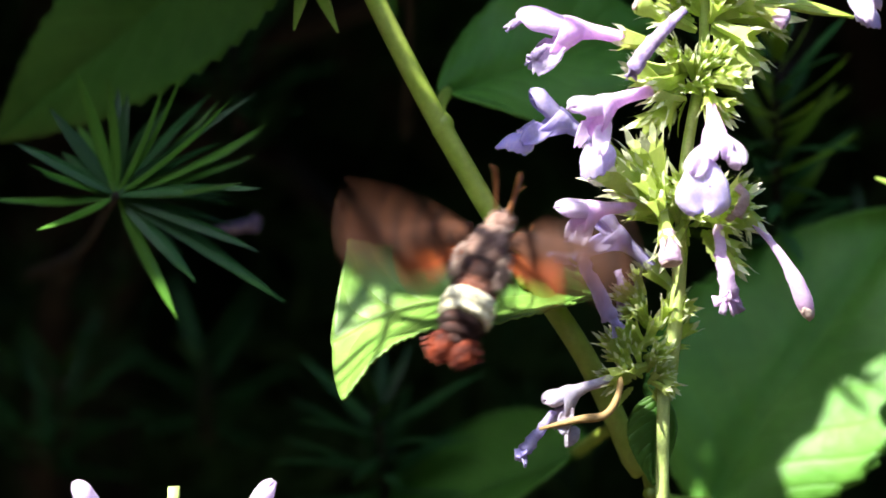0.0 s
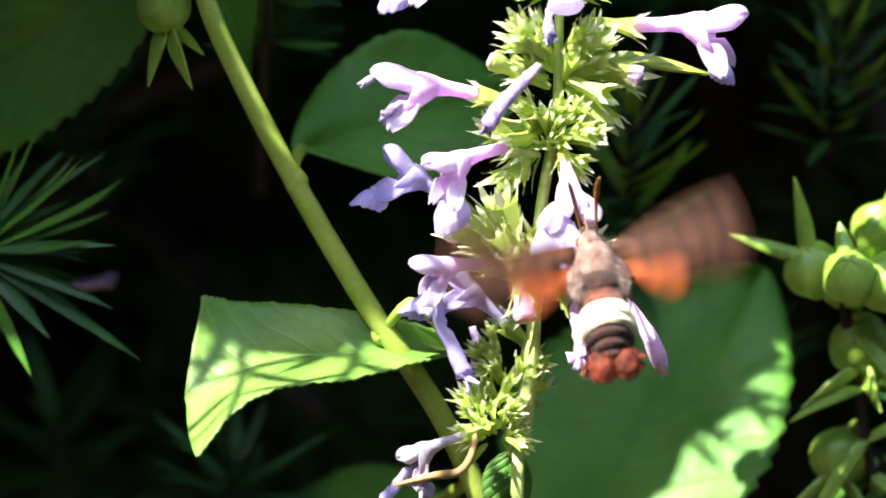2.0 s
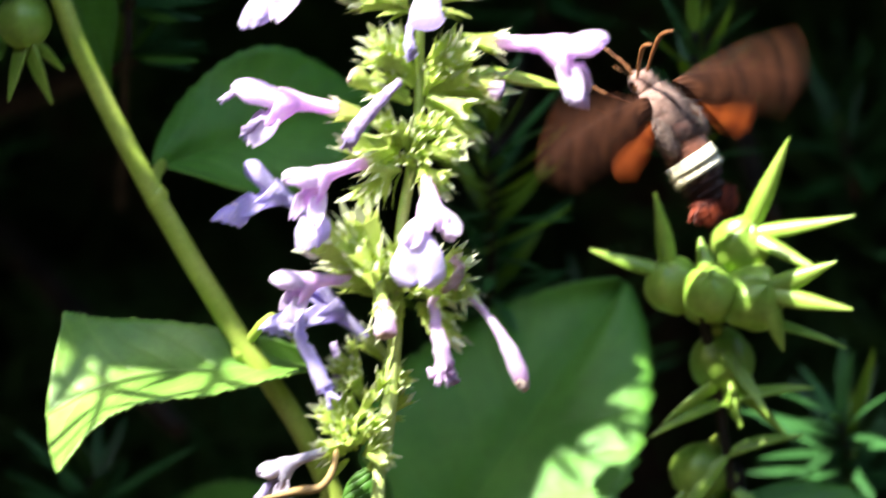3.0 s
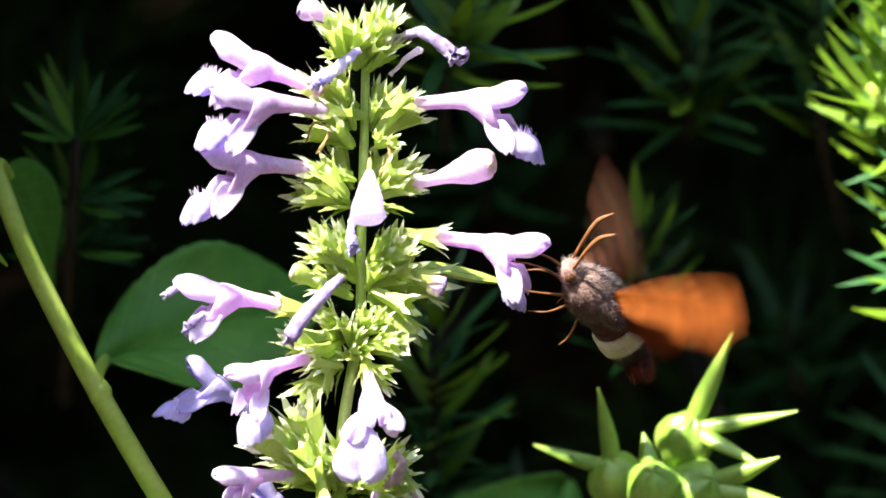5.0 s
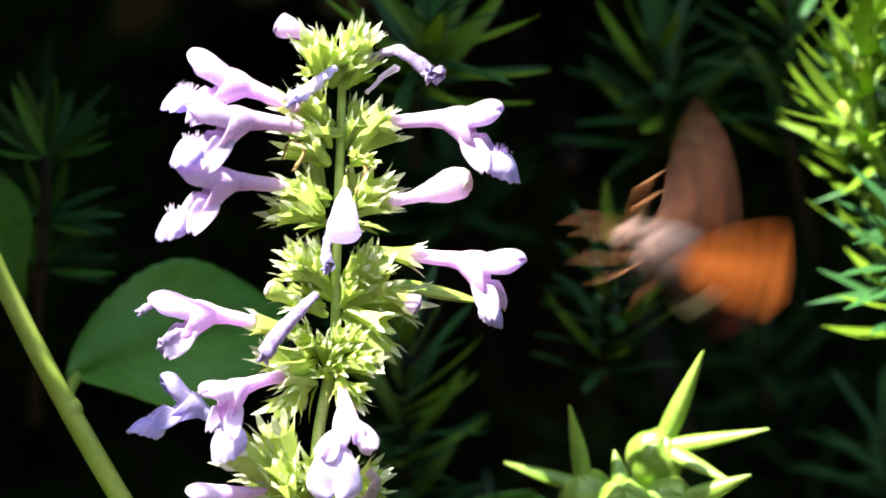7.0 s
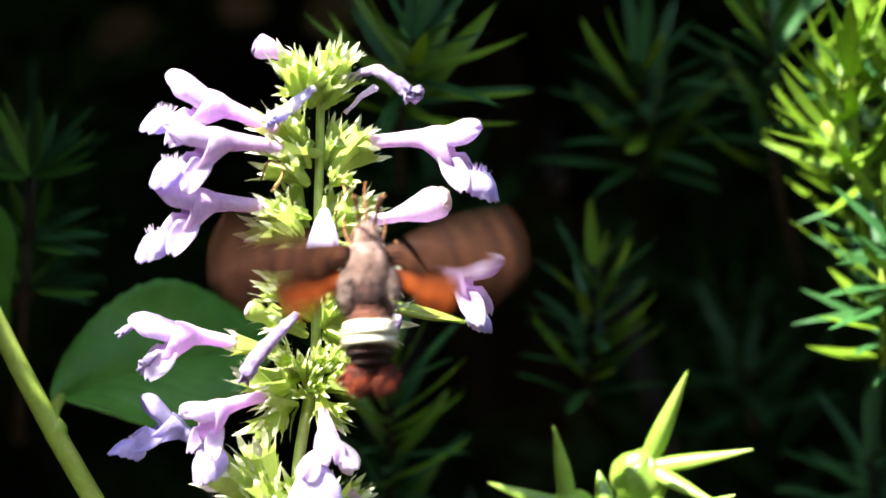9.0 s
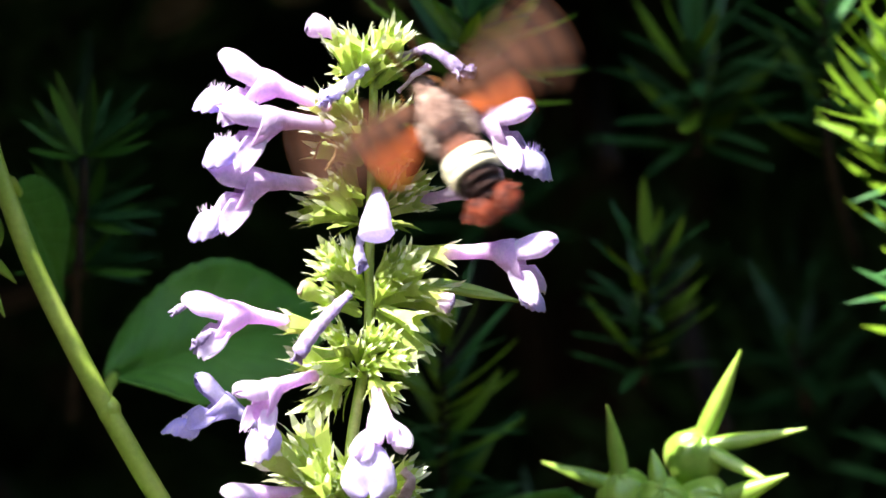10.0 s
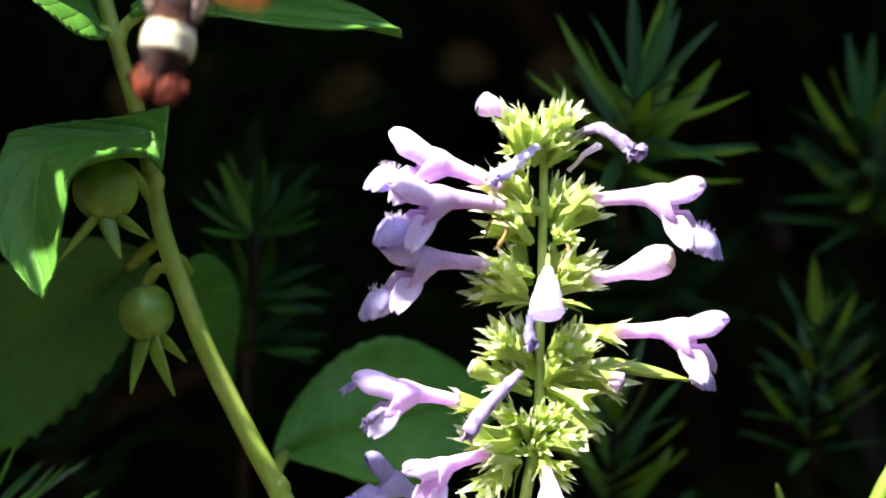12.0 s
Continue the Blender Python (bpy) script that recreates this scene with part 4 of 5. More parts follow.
def flower(plant, base, aim_to, up, s=1.0, kind="open", tone=None, seed=0, hang=1.0, droop=0.0, lip=1.0, reach=16.8, hood=6.0, label=""):
    """A two-lipped flower out of its calyx. base: where the tube leaves the calyx; aim_to: along its axis; up: its upper side."""
    rng = random.Random(seed)
    tone = tone or PETAL
    bm = bmesh.new()
    corolla_tube(bm, 0.0, s)
    crumple(bm, seed, 0.00012)
    ob = part("flower", bm, PETAL_PINK if tone is PETAL else tone, plant, label, thick=0.00025)
    ob.matrix_basis = aim(base, aim_to, up)
    rf = rng.uniform(0.25, 0.5)
    bm = bmesh.new()
    upper_lip(bm, s, droop, rf, hood * rng.uniform(0.94, 1.06))
    crumple(bm, seed + 1, 0.00018)
    part("upper_lip", bm, tone, ob, thick=0.0002)
    for sg in (-1, 1):
        bm = bmesh.new()
        side_lobe(bm, sg, s)
        crumple(bm, seed + 2 + sg, 0.00022)
        part("side_lobe", bm, tone, ob, thick=0.0002)
    bm = bmesh.new()
    lower_lip(bm, s, hang, rng.uniform(0.10, 0.2), rng.uniform(0.85, 1.15), reach, lip)
    crumple(bm, seed + 4, 0.00022)
    low = part("lower_lip", bm, PETAL_LIP if tone is PETAL else tone, ob, thick=0.0002)
    if kind == "open":
        bm = bmesh.new()
        lip_hairs(bm, rng, s, 60, hang, reach, lip)
        part("lip_hair", bm, PETAL, low)
        bm = bmesh.new()
        for k in (-0.5, 0.4):
            tube(bm, smooth_path([Vector((11, k, 0.4)) * MM * s, Vector((14.5, k, 0.9)) * MM * s, Vector((11.2 + hood, k * 1.4, 0.0)) * MM * s], 6), [0.00009] * 6, 5)
        part("stamen", bm, PETAL_BLUE, ob)
    cup(plant, base, aim_to, seed, 1.0)
    return ob


def facing_flower(plant, top, throat, lip):
    """A flower that hangs towards the viewer: short tube, small folded hood, two side petals and a broad notched lip."""
    top, throat, lip = Vector(top), Vector(throat), Vector(lip)
    bm = bmesh.new()
    tube(bm, smooth_path([top, top.lerp(throat, 0.5) + Vector((0.0004, -0.0012, 0)), throat], 12), lerp_list([0.0008, 0.0011, 0.0021, 0.0023], 12), 12, 0.9, 0.05)
    crumple(bm, 51, 0.00016)
    ob = part("flower", bm, PETAL_PINK, plant)

    def petal(name, root, way, ln, w, face, tone, notch=0.0, seed=0):
        m = aim(root, Vector(root) + Vector(way), face)
        bm = bmesh.new()

        def g(u, v):
            c = v * 2 - 1
            ww = w * (0.35 + 0.65 * math.sin(min(1, u * 1.15) * math.pi * 0.62) ** 0.9) * math.sqrt(max(0.05, 1 - max(0, (u - 0.7) / 0.32) ** 2))
            x = ln * u * (1 - notch * math.exp(-(c / 0.22) ** 2) * u)
            return m @ Vector((x, c * ww, 0.0006 * math.sin(c * 5 + seed) * u - 0.0012 * c * c * u - 0.18 * ln * u * u))
        grid(bm, 14, 16, g)
        crumple(bm, seed, 0.00020)
        return part(name, bm, tone, ob, thick=0.0002)
    petal("upper_lip", throat + Vector((0, -0.0016, 0.0034)), (0.2, -0.5, -0.8), 0.0052, 0.0026, (0.1, -1, 0.3), PETAL, 0.25, 52)
    petal("side_lobe", throat + Vector((-0.0016, -0.0016, 0.0002)), (-0.45, -0.4, -0.8), 0.0050, 0.0021, (-0.2, -1, 0.2), PETAL, 0.0, 53)
    petal("side_lobe", throat + Vector((0.0018, -0.0014, 0.0016)), (0.6, -0.3, -0.75), 0.0052, 0.0019, (0.3, -1, 0.2), PETAL, 0.0, 54)
    low = petal("lower_lip", lip + Vector((0, 0.0006, 0.0010)), (-0.02, -0.35, -1), 0.0090, 0.0046, (0.0, -1, 0.35), PETAL_LIP, 0.12, 55)
    rng = random.Random(56)
    bm = bmesh.new()
    for k in range(34):
        p = lip + Vector((rng.uniform(-0.0016, 0.0016), -0.0022, rng.uniform(-0.0042, 0.0004)))
        tube(bm, [p, p + Vector((rng.uniform(-0.3, 0.3), -1, rng.uniform(-0.2, 0.6))) * 0.0009], [0.00005, 0.00002], 4)
    part("lip_hair", bm, PETAL_BLUE, low)
    cup(plant, top, throat, 3, 0.8)
    return ob


def cup(plant, base, aim_to, seed, k):
    """The calyx round the foot of a flower."""
    base = Vector(base)
    d = (Vector(aim_to) - base).normalized()
    on_plant("calyx", CALYCES[seed % 5], plant, aim(base - d * 0.0066 * k, base, (0.1, 0, 1)) @ Matrix.Rotation(seed * 1.3, 4, 'X') @ Matrix.Diagonal((k, k, k, 1)))


def bud(plant, base, tip, r, tone, end_tone=None, seed=0, bend=0.0, neck=0.45, cone=False):
    """A closed or hanging flower: slim tube and swollen end, with a paler cap."""
    base, tip = Vector(base), Vector(tip)
    L = (tip - base).length
    bm = bmesh.new()
    pts, rad = [], []
    for i in range(17):
        u = i / 16
        pts.append((u * L, 0, bend * L * math.sin(u * math.pi)))
        rr = neck + (1 - neck) * (u ** 0.75 if cone else 1 / (1 + math.exp(-(u - 0.55) * 14)))
        rad.append(r * rr * (1 if u < 0.86 else math.sqrt(max(0.02, 1 - ((u - 0.86) / 0.15) ** 2))))
    tube(bm, pts, rad, 12, 0.9, 0.04)
    for v in bm.verts:
        k = noise.noise(v.co * 700 + Vector((seed, 0, 0))) * r * 0.10
        v.co += Vector((0, k, k))
    ob = part("bud", bm, tone, plant)
    ob.matrix_basis = aim(base, tip, (0, -0.3, 1))
    cup(plant, base + (tip - base) * 0.06, tip, seed, 0.45 if cone else 0.9)
    if end_tone:
        bm = bmesh.new()
        blob(bm, (L * 0.95, 0, 0), (L * 0.09, r * 0.82, r * 0.76), seed, 0.35)
        part("petal_cap", bm, end_tone, ob)
    return ob


def withered(plant, pts, r, tone, seed=0, rag=6):
    """A shrivelled flower: a crumpled tube ending in rags."""
    rng = random.Random(seed)
    bm = bmesh.new()
    P = smooth_path(pts, 16)
    tube(bm, P, [r * (0.5 + 0.5 * i / 15) * (1 + 0.08 * math.sin(i * 2.1 + seed)) for i in range(16)], 9, 0.7, 0.12)
    for v in bm.verts:
        v.co += Vector([noise.noise(v.co * 900 + Vector((k * 9, seed, 0))) for k in range(3)]) * r * 0.3
    ob = part("withered_flower", bm, tone, plant)
    end = P[-1]
    for i in range(rag):
        bm = bmesh.new()
        d = ((P[-1] - P[-4]).normalized() + Vector([rng.uniform(-0.9, 0.9) for _ in range(3)])).normalized()
        sd = d.orthogonal().normalized()
        ln, w, ph = r * rng.uniform(1.6, 3.2), r * rng.uniform(0.45, 0.95), rng.uniform(0, 6)

        def f(u, v):
            return end + d * ln * (u - 0.3) + sd * (v - 0.5) * w * 2 * (1 - 0.4 * u) + d.cross(sd) * math.sin(u * 6 + v * 5 + ph) * w * 0.5
        grid(bm, 6, 5, f)
        part("petal_rag", bm, tone, ob, thick=0.00018)
    return ob


def build_spike():
    plant = thing("catmint_plant", (-0.019, 0.0, 0.0), "upright catmint spike with lilac flowers in green whorls", "plant", "catmint plants")
    bm = bmesh.new()
    stem = [(-0.019, 0.0, -0.02), (-0.021, 0.002, 0.2), (-0.0204, 0.0000, 0.4094), (-0.0195, 0.0000, 0.4302), (-0.0181, 0.0000, 0.4434), (-0.0174, 0.0000, 0.4538), (-0.0170, 0.0000, 0.4632), (-0.0163, 0.0000, 0.4717), (-0.0147, 0.0000, 0.4812), (-0.0135, 0.0000, 0.4888), (-0.0134, 0.0000, 0.5001),
            (-0.0130, 0.0000, 0.5124), (-0.0127, 0.0000, 0.5228), (-0.0125, 0.0000, 0.5322), (-0.0122, 0.0000, 0.5398)]
    tube(bm, smooth_path(stem, 70), lerp_list([0.0014, 0.0012, 0.0011, 0.0009, 0.0008, 0.0007, 0.0006], 70), 8, 1.0, 0.10)
    part("stem", bm, SPIKE_STEM, plant)
    whorl(plant, (-0.0140, 0.0000, 0.5312), (7, 70, 150, 1.0, 0.0016), (6, 45, 84, 1.05, 0.0020), 1, 3, 1)
    whorl(plant, (-0.0134, 0.0000, 0.5192), (6, 15, 80, 0.98, 0.0026), (6, 25, 82, 1.0, 0.0030), 2, 3, 1)
    whorl(plant, (-0.0134, 0.0000, 0.5086), (6, 0, 75, 1.0, 0.0016), (5, 15, 72, 0.95, 0.0014), 3, 2)
    whorl(plant, (-0.0134, 0.0000, 0.4953), (9, 5, 80, 1.08, 0.0022), (11, -50, 72, 1.22, 0.0024), 4, 4, 1)
    whorl(plant, (-0.0150, 0.0000, 0.4830), (12, -70, 65, 1.0, 0.0028), (5, -55, 45, 0.8, 0.0022), 5, 9, 1)
    whorl(plant, (-0.0172, 0.0000, 0.4612), (13, 15, 76, 1.42, 0.0026), (3, 20, 70, 0.8, 0.002), 6, 7, 1)
    whorl(plant, (-0.0148, 0.0000, 0.4612), (2, -60, -20, 0.9, 0.002), (8, -60, 40, 0.98, 0.0026), 7, 4)
    whorl(plant, (-0.0240, 0.0000, 0.4352), (9, -30, 85, 0.58, 0.0030), (8, -40, 80, 0.58, 0.0030), 8, 8, 1)
    whorl(plant, (-0.0216, 0.0050, 0.4425), (14, 15, 88, 0.75, 0.0050), (6, 40, 88, 0.7, 0.005), 9, 1, 2)

    # flowers towards the left
    flower(plant, (-0.0197, -0.0030, 0.5264), (-0.0333, -0.0050, 0.5320), (-0.35, -0.25, 0.9), 1.12, seed=1, hang=0.6, lip=0.72, reach=18.2)
    flower(plant, (-0.0187, -0.0040, 0.5233), (-0.0332, -0.0080, 0.5251), (0.0, -0.25, 1), 1.12, seed=2, hang=0.65, lip=0.80, reach=18.0)
    flower(plant, (-0.0211, -0.0020, 0.5134), (-0.0333, -0.0050, 0.5146), (0.0, -0.25, 1), 1.12, seed=3, hang=1.05, lip=0.72, reach=18.0, hood=5.4)
    flower(plant, (-0.0251, -0.0020, 0.4905), (-0.0362, -0.0030, 0.4925), (0.0, -0.2, 1), 1.04, seed=4, hang=0.55, lip=0.45, droop=0.10, hood=7.2, reach=14.6)
    flower(plant, (-0.0222, -0.0040, 0.4820), (-0.0296, -0.0090, 0.4799), (-0.15, -0.3, 0.9), 0.92, seed=6, hang=1.5, reach=14.4, hood=5.2, lip=0.95)
    flower(plant, (-0.0298, 0.0090, 0.4716), (-0.0388, 0.0070, 0.4778), (-0.4, -0.1, 0.9), 0.93, tone=PETAL_BLUE, seed=7, hang=1.25, reach=16.0, lip=0.85)
    flower(plant, (-0.0239, -0.0030, 0.4626), (-0.0333, -0.0060, 0.4623), (0.1, -0.3, 1), 0.80, seed=8, hang=0.9, droop=0.1, lip=0.6, reach=15.0)
    flower(plant, (-0.0213, 0.0090, 0.4511), (-0.0275, 0.0070, 0.4569), (-0.5, -0.1, 0.9), 0.9, tone=PETAL_BLUE, seed=9)
    # flowers towards the right
    flower(plant, (-0.0043, -0.0020, 0.5244), (0.0072, -0.0040, 0.5249), (0.0, -0.2, 1), 1.09, seed=11, hang=1.05, lip=0.78, reach=18.0, hood=5.2)
    r3 = flower(plant, (-0.0013, -0.0020, 0.5022), (0.0090, -0.0040, 0.5007), (0.1, -0.2, 1), 1.08, seed=12, hang=1.35, lip=0.58, reach=15.4)
    # flowers towards the viewer
    facing_flower(plant, (-0.0124, -0.0040, 0.4801), (-0.0116, -0.0090, 0.4728), (-0.0133, -0.0110, 0.4697))
    bud(plant, (-0.0119, -0.0060, 0.5132), (-0.0122, -0.0100, 0.5045), 0.0036, PETAL_LIP, None, 14, 0.03, 0.16, True)
    withered(plant, [(-0.0145, -0.0040, 0.5053), (-0.0150, -0.0050, 0.5034), (-0.0147, -0.0050, 0.5008)], 0.0011, PETAL_BLUE, 3, 3)
    # buds and hanging flowers
    bud(plant, (-0.0049, -0.0020, 0.5109), (0.0087, -0.0030, 0.5150), 0.0029, PETAL_PINK, BUD_TIP, 15, -0.02, 0.38)
    bud(plant, (-0.0174, -0.0020, 0.5380), (-0.0235, -0.0020, 0.5408), 0.0021, PETAL_PINK, PETAL_OLD, 16, 0.05, 0.5)
    bud(plant, (-0.0060, -0.0030, 0.4612), (0.0043, -0.0030, 0.4447), 0.0015, PETAL_PINK, PETAL_DRY, 17, 0.07, 0.38)
    bud(plant, (-0.0196, -0.0060, 0.4587), (-0.0187, -0.0080, 0.4532), 0.0021, PETAL_PINK, PETAL_DRY, 18, 0.0, 0.7)
    bud(plant, (-0.0037, -0.0030, 0.4954), (0.0006, -0.0030, 0.4937), 0.0019, PETAL_PINK, PETAL_OLD, 19, 0.0, 0.6)
    bud(plant, (-0.0197, -0.0040, 0.4944), (-0.0248, -0.0050, 0.4968), 0.0018, CALYX, PETAL_DRY, 20, 0.0, 0.6)
    withered(plant, [(-0.0167, -0.0060, 0.4956), (-0.0196, -0.0080, 0.4926), (-0.0229, -0.0080, 0.4888), (-0.0251, -0.0080, 0.4855)], 0.0015, PETAL_OLD, 4, 2)
    withered(plant, [(-0.0109, -0.0050, 0.4598), (-0.0105, -0.0070, 0.4550), (-0.0096, -0.0080, 0.4518), (-0.0090, -0.0080, 0.4480)], 0.0016, PETAL_PINK, 5, 12)
    withered(plant, [(-0.0079, -0.0020, 0.5350), (-0.0041, -0.0030, 0.5364), (-0.0008, -0.0040, 0.5351), (0.0020, -0.0040, 0.5329)], 0.0014, PETAL_OLD, 6, 16)
    withered(plant, [(-0.0135, -0.0050, 0.5335), (-0.0168, -0.0060, 0.5306), (-0.0201, -0.0060, 0.5283)], 0.0014, PETAL_BLUE, 7, 4)
    withered(plant, [(-0.0084, -0.0020, 0.5293), (-0.0056, -0.0030, 0.5321), (-0.0034, -0.0030, 0.5336)], 0.0007, PETAL, 8, 1)
    withered(plant, [(-0.0333, -0.0060, 0.4587), (-0.0333, -0.0050, 0.4540), (-0.0310, -0.0040, 0.4488), (-0.0288, -0.0040, 0.4441)], 0.0016, PETAL_BLUE, 9, 3)
    withered(plant, [(-0.0279, 0.0040, 0.4517), (-0.0269, 0.0040, 0.4484), (-0.0269, 0.0040, 0.4451)], 0.0013, PETAL_OLD, 10, 4)
    withered(plant, [(-0.0225, -0.0030, 0.5180), (-0.0211, -0.0040, 0.5213), (-0.0187, -0.0040, 0.5197), (-0.0202, -0.0030, 0.5166)], 0.0004, STRAW, 11, 3)
    withered(plant, [(-0.0089, -0.0040, 0.5185), (-0.0084, -0.0040, 0.5156), (-0.0098, -0.0040, 0.5128)], 0.0006, STRAW, 12, 1)
    withered(plant, [(-0.0079, -0.0060, 0.4662), (-0.0065, -0.0070, 0.4644), (-0.0079, -0.0060, 0.4615)], 0.0012, PETAL_DRY, 13, 2)
    # spent flower on the lowest whorl
    flower(plant, (-0.0288, -0.0040, 0.4340), (-0.0370, -0.0060, 0.4311), (-0.25, -0.2, 1), 0.74, kind="spent", tone=PETAL_PALE, seed=21, hang=1.7, lip=0.6, hood=4.2, reach=14.0, droop=0.2)
    withered(plant, [(-0.0382, -0.0060, 0.4286), (-0.0408, -0.0060, 0.4251), (-0.0434, -0.0060, 0.4219)], 0.0012, PETAL_BLUE, 22, 4)
    # shrivelled tips of the ageing flower
    withered(plant, [(-0.0424, -0.0040, 0.4939), (-0.0441, -0.0040, 0.4938), (-0.0456, -0.0040, 0.4928)], 0.0008, PETAL_OLD, 23, 3)
    withered(plant, [(-0.0397, -0.0050, 0.4896), (-0.0408, -0.0050, 0.4886), (-0.0418, -0.0050, 0.4877)], 0.0010, PETAL_OLD, 24, 4)
    bm = bmesh.new()
    tube(bm, smooth_path([(-0.0277, -0.0030, 0.4362), (-0.0273, -0.0060, 0.4324), (-0.0295, -0.0080, 0.4283), (-0.0342, -0.0080, 0.4274), (-0.0407, -0.0080, 0.4258)], 16), lerp_list([0.0004, 0.0006, 0.0008, 0.0003], 16), 7)
    part("dry_stalk", bm, STRAW, plant, "thin dry straw-coloured stalk")
    # narrow leaf behind the spike
    ob = part("narrow_leaf", leaf_mesh(0.0168, 0.0030, fold=0.3, curl=0.15, teeth=1, depth=0, shape=0.6), STEM, plant, thick=0.0006)
    ob.matrix_basis = aim((-0.0042, 0.0060, 0.4971), (0.0125, 0.0100, 0.4950), (0, -0.7, 0.7))
    return plant, r3


spike, nodding_flower = build_spike()


def build_second_spike():
    plant = thing("catmint_plant", (-0.100, -0.01, 0.0), "lower catmint spike with pale lilac flower tops", "plant", "catmint plants")
    bm = bmesh.new()
    tube(bm, smooth_path([(-0.100, -0.01, -0.02), (-0.101, -0.008, 0.2), (-0.1019, -0.0060, 0.4004), (-0.1016, -0.0060, 0.4033)], 30), lerp_list([0.0016, 0.0010], 30), 8, 1.0, 0.1)
    part("stem", bm, SPIKE_STEM, plant)
    whorl(plant, (-0.1014, -0.0060, 0.3965), (10, -10, 70, 1.0, 0.003), (10, -10, 70, 1.0, 0.003), 31, 6)
    flower(plant, (-0.1061, -0.0060, 0.4051), (-0.1158, -0.0080, 0.4128), (-0.5, -0.2, 0.8), 0.95, seed=32)
    flower(plant, (-0.0972, -0.0060, 0.4051), (-0.0877, -0.0080, 0.4128), (0.5, -0.2, 0.8), 0.95, seed=33)


build_second_spike()


def build_litter():
    rng = random.Random(77)
    fallen = thing("fallen_flower", (-0.1008, 0.0820, 0.4559), "fallen withered violet flower lying on yew needles", "flower")
    withered(fallen, [(-0.1024, 0.0820, 0.4557), (-0.0997, 0.0800, 0.4562), (-0.0950, 0.0780, 0.4570)], 0.0012, PETAL_OLD, 40, 5)
    for i in range(26):
        x, y = rng.uniform(-0.5, 0.5), rng.uniform(-0.3, 0.4)
        ob = part("dead_leaf", leaf_mesh(rng.uniform(0.03, 0.06), rng.uniform(0.015, 0.03), curl=rng.uniform(0.3, 1.2), seed=i), LITTER, thick=0.0004)
        ob.matrix_basis = pose(x, y, 0.022, rng.uniform(-15, 15), rng.uniform(-15, 15), rng.uniform(0, 360))
        tagged(ob, "curled brown dead leaf lying on the soil", "leaf", "leaf litter")


build_litter()


# ---- hawk moth ----
def fur(bm, rng, centre, r, n, ln, w, lean):
    """Short tapered hairs over a rounded body."""
    c = Vector(centre)
    for i in range(n):
        z = 1 - 2 * (i + 0.5) / n
        a = i * 2.39996
        q = math.sqrt(1 - z * z)
        d = Vector((q * math.cos(a), z, q * math.sin(a)))
        p = c + Vector((d.x * r[0], d.y * r[1], d.z * r[2])) * 0.96
        way = (d + Vector(lean) + Vector([rng.uniform(-0.3, 0.3) for _ in range(3)])).normalized()
        sd = way.cross(Vector((0.3, 0.5, 0.8))).normalized() * w
        l = ln * rng.uniform(0.6, 1.2)
        v = [bm.verts.new(p - sd), bm.verts.new(p + sd), bm.verts.new(p + way * l), bm.verts.new(p + way * l * 0.4 + way.cross(sd))]
        bm.faces.new((v[0], v[1], v[2]))
        bm.faces.new((v[1], v[3], v[2]))
        bm.faces.new((v[3], v[0], v[2]))


def wing_sheet(bm, span, chord, sweep, sg, scallop, tip):
    """A wing blade from the root out along x, its front edge bowed."""
    def f(u, v):
        lead = chord * (0.32 + 0.18 * math.sin(u * math.pi * 0.8)) - sweep * u * u
        c = chord * (0.42 + 0.75 * math.sin(min(u * 1.02, 1) * math.pi * 0.78) ** 1.0) * (1 - tip * max(0, u - 0.72) ** 2 * 9)
        y = lead - v * max(c, chord * 0.06) + scallop * chord * 0.04 * math.sin(u * 22) * v
        return Vector((sg * span * u, y, 0.05 * chord * math.sin(v * math.pi) - 0.03 * span * u * u + 0.012 * chord * math.sin(v * 26)))
    grid(bm, 22, 12, f, uv=True)


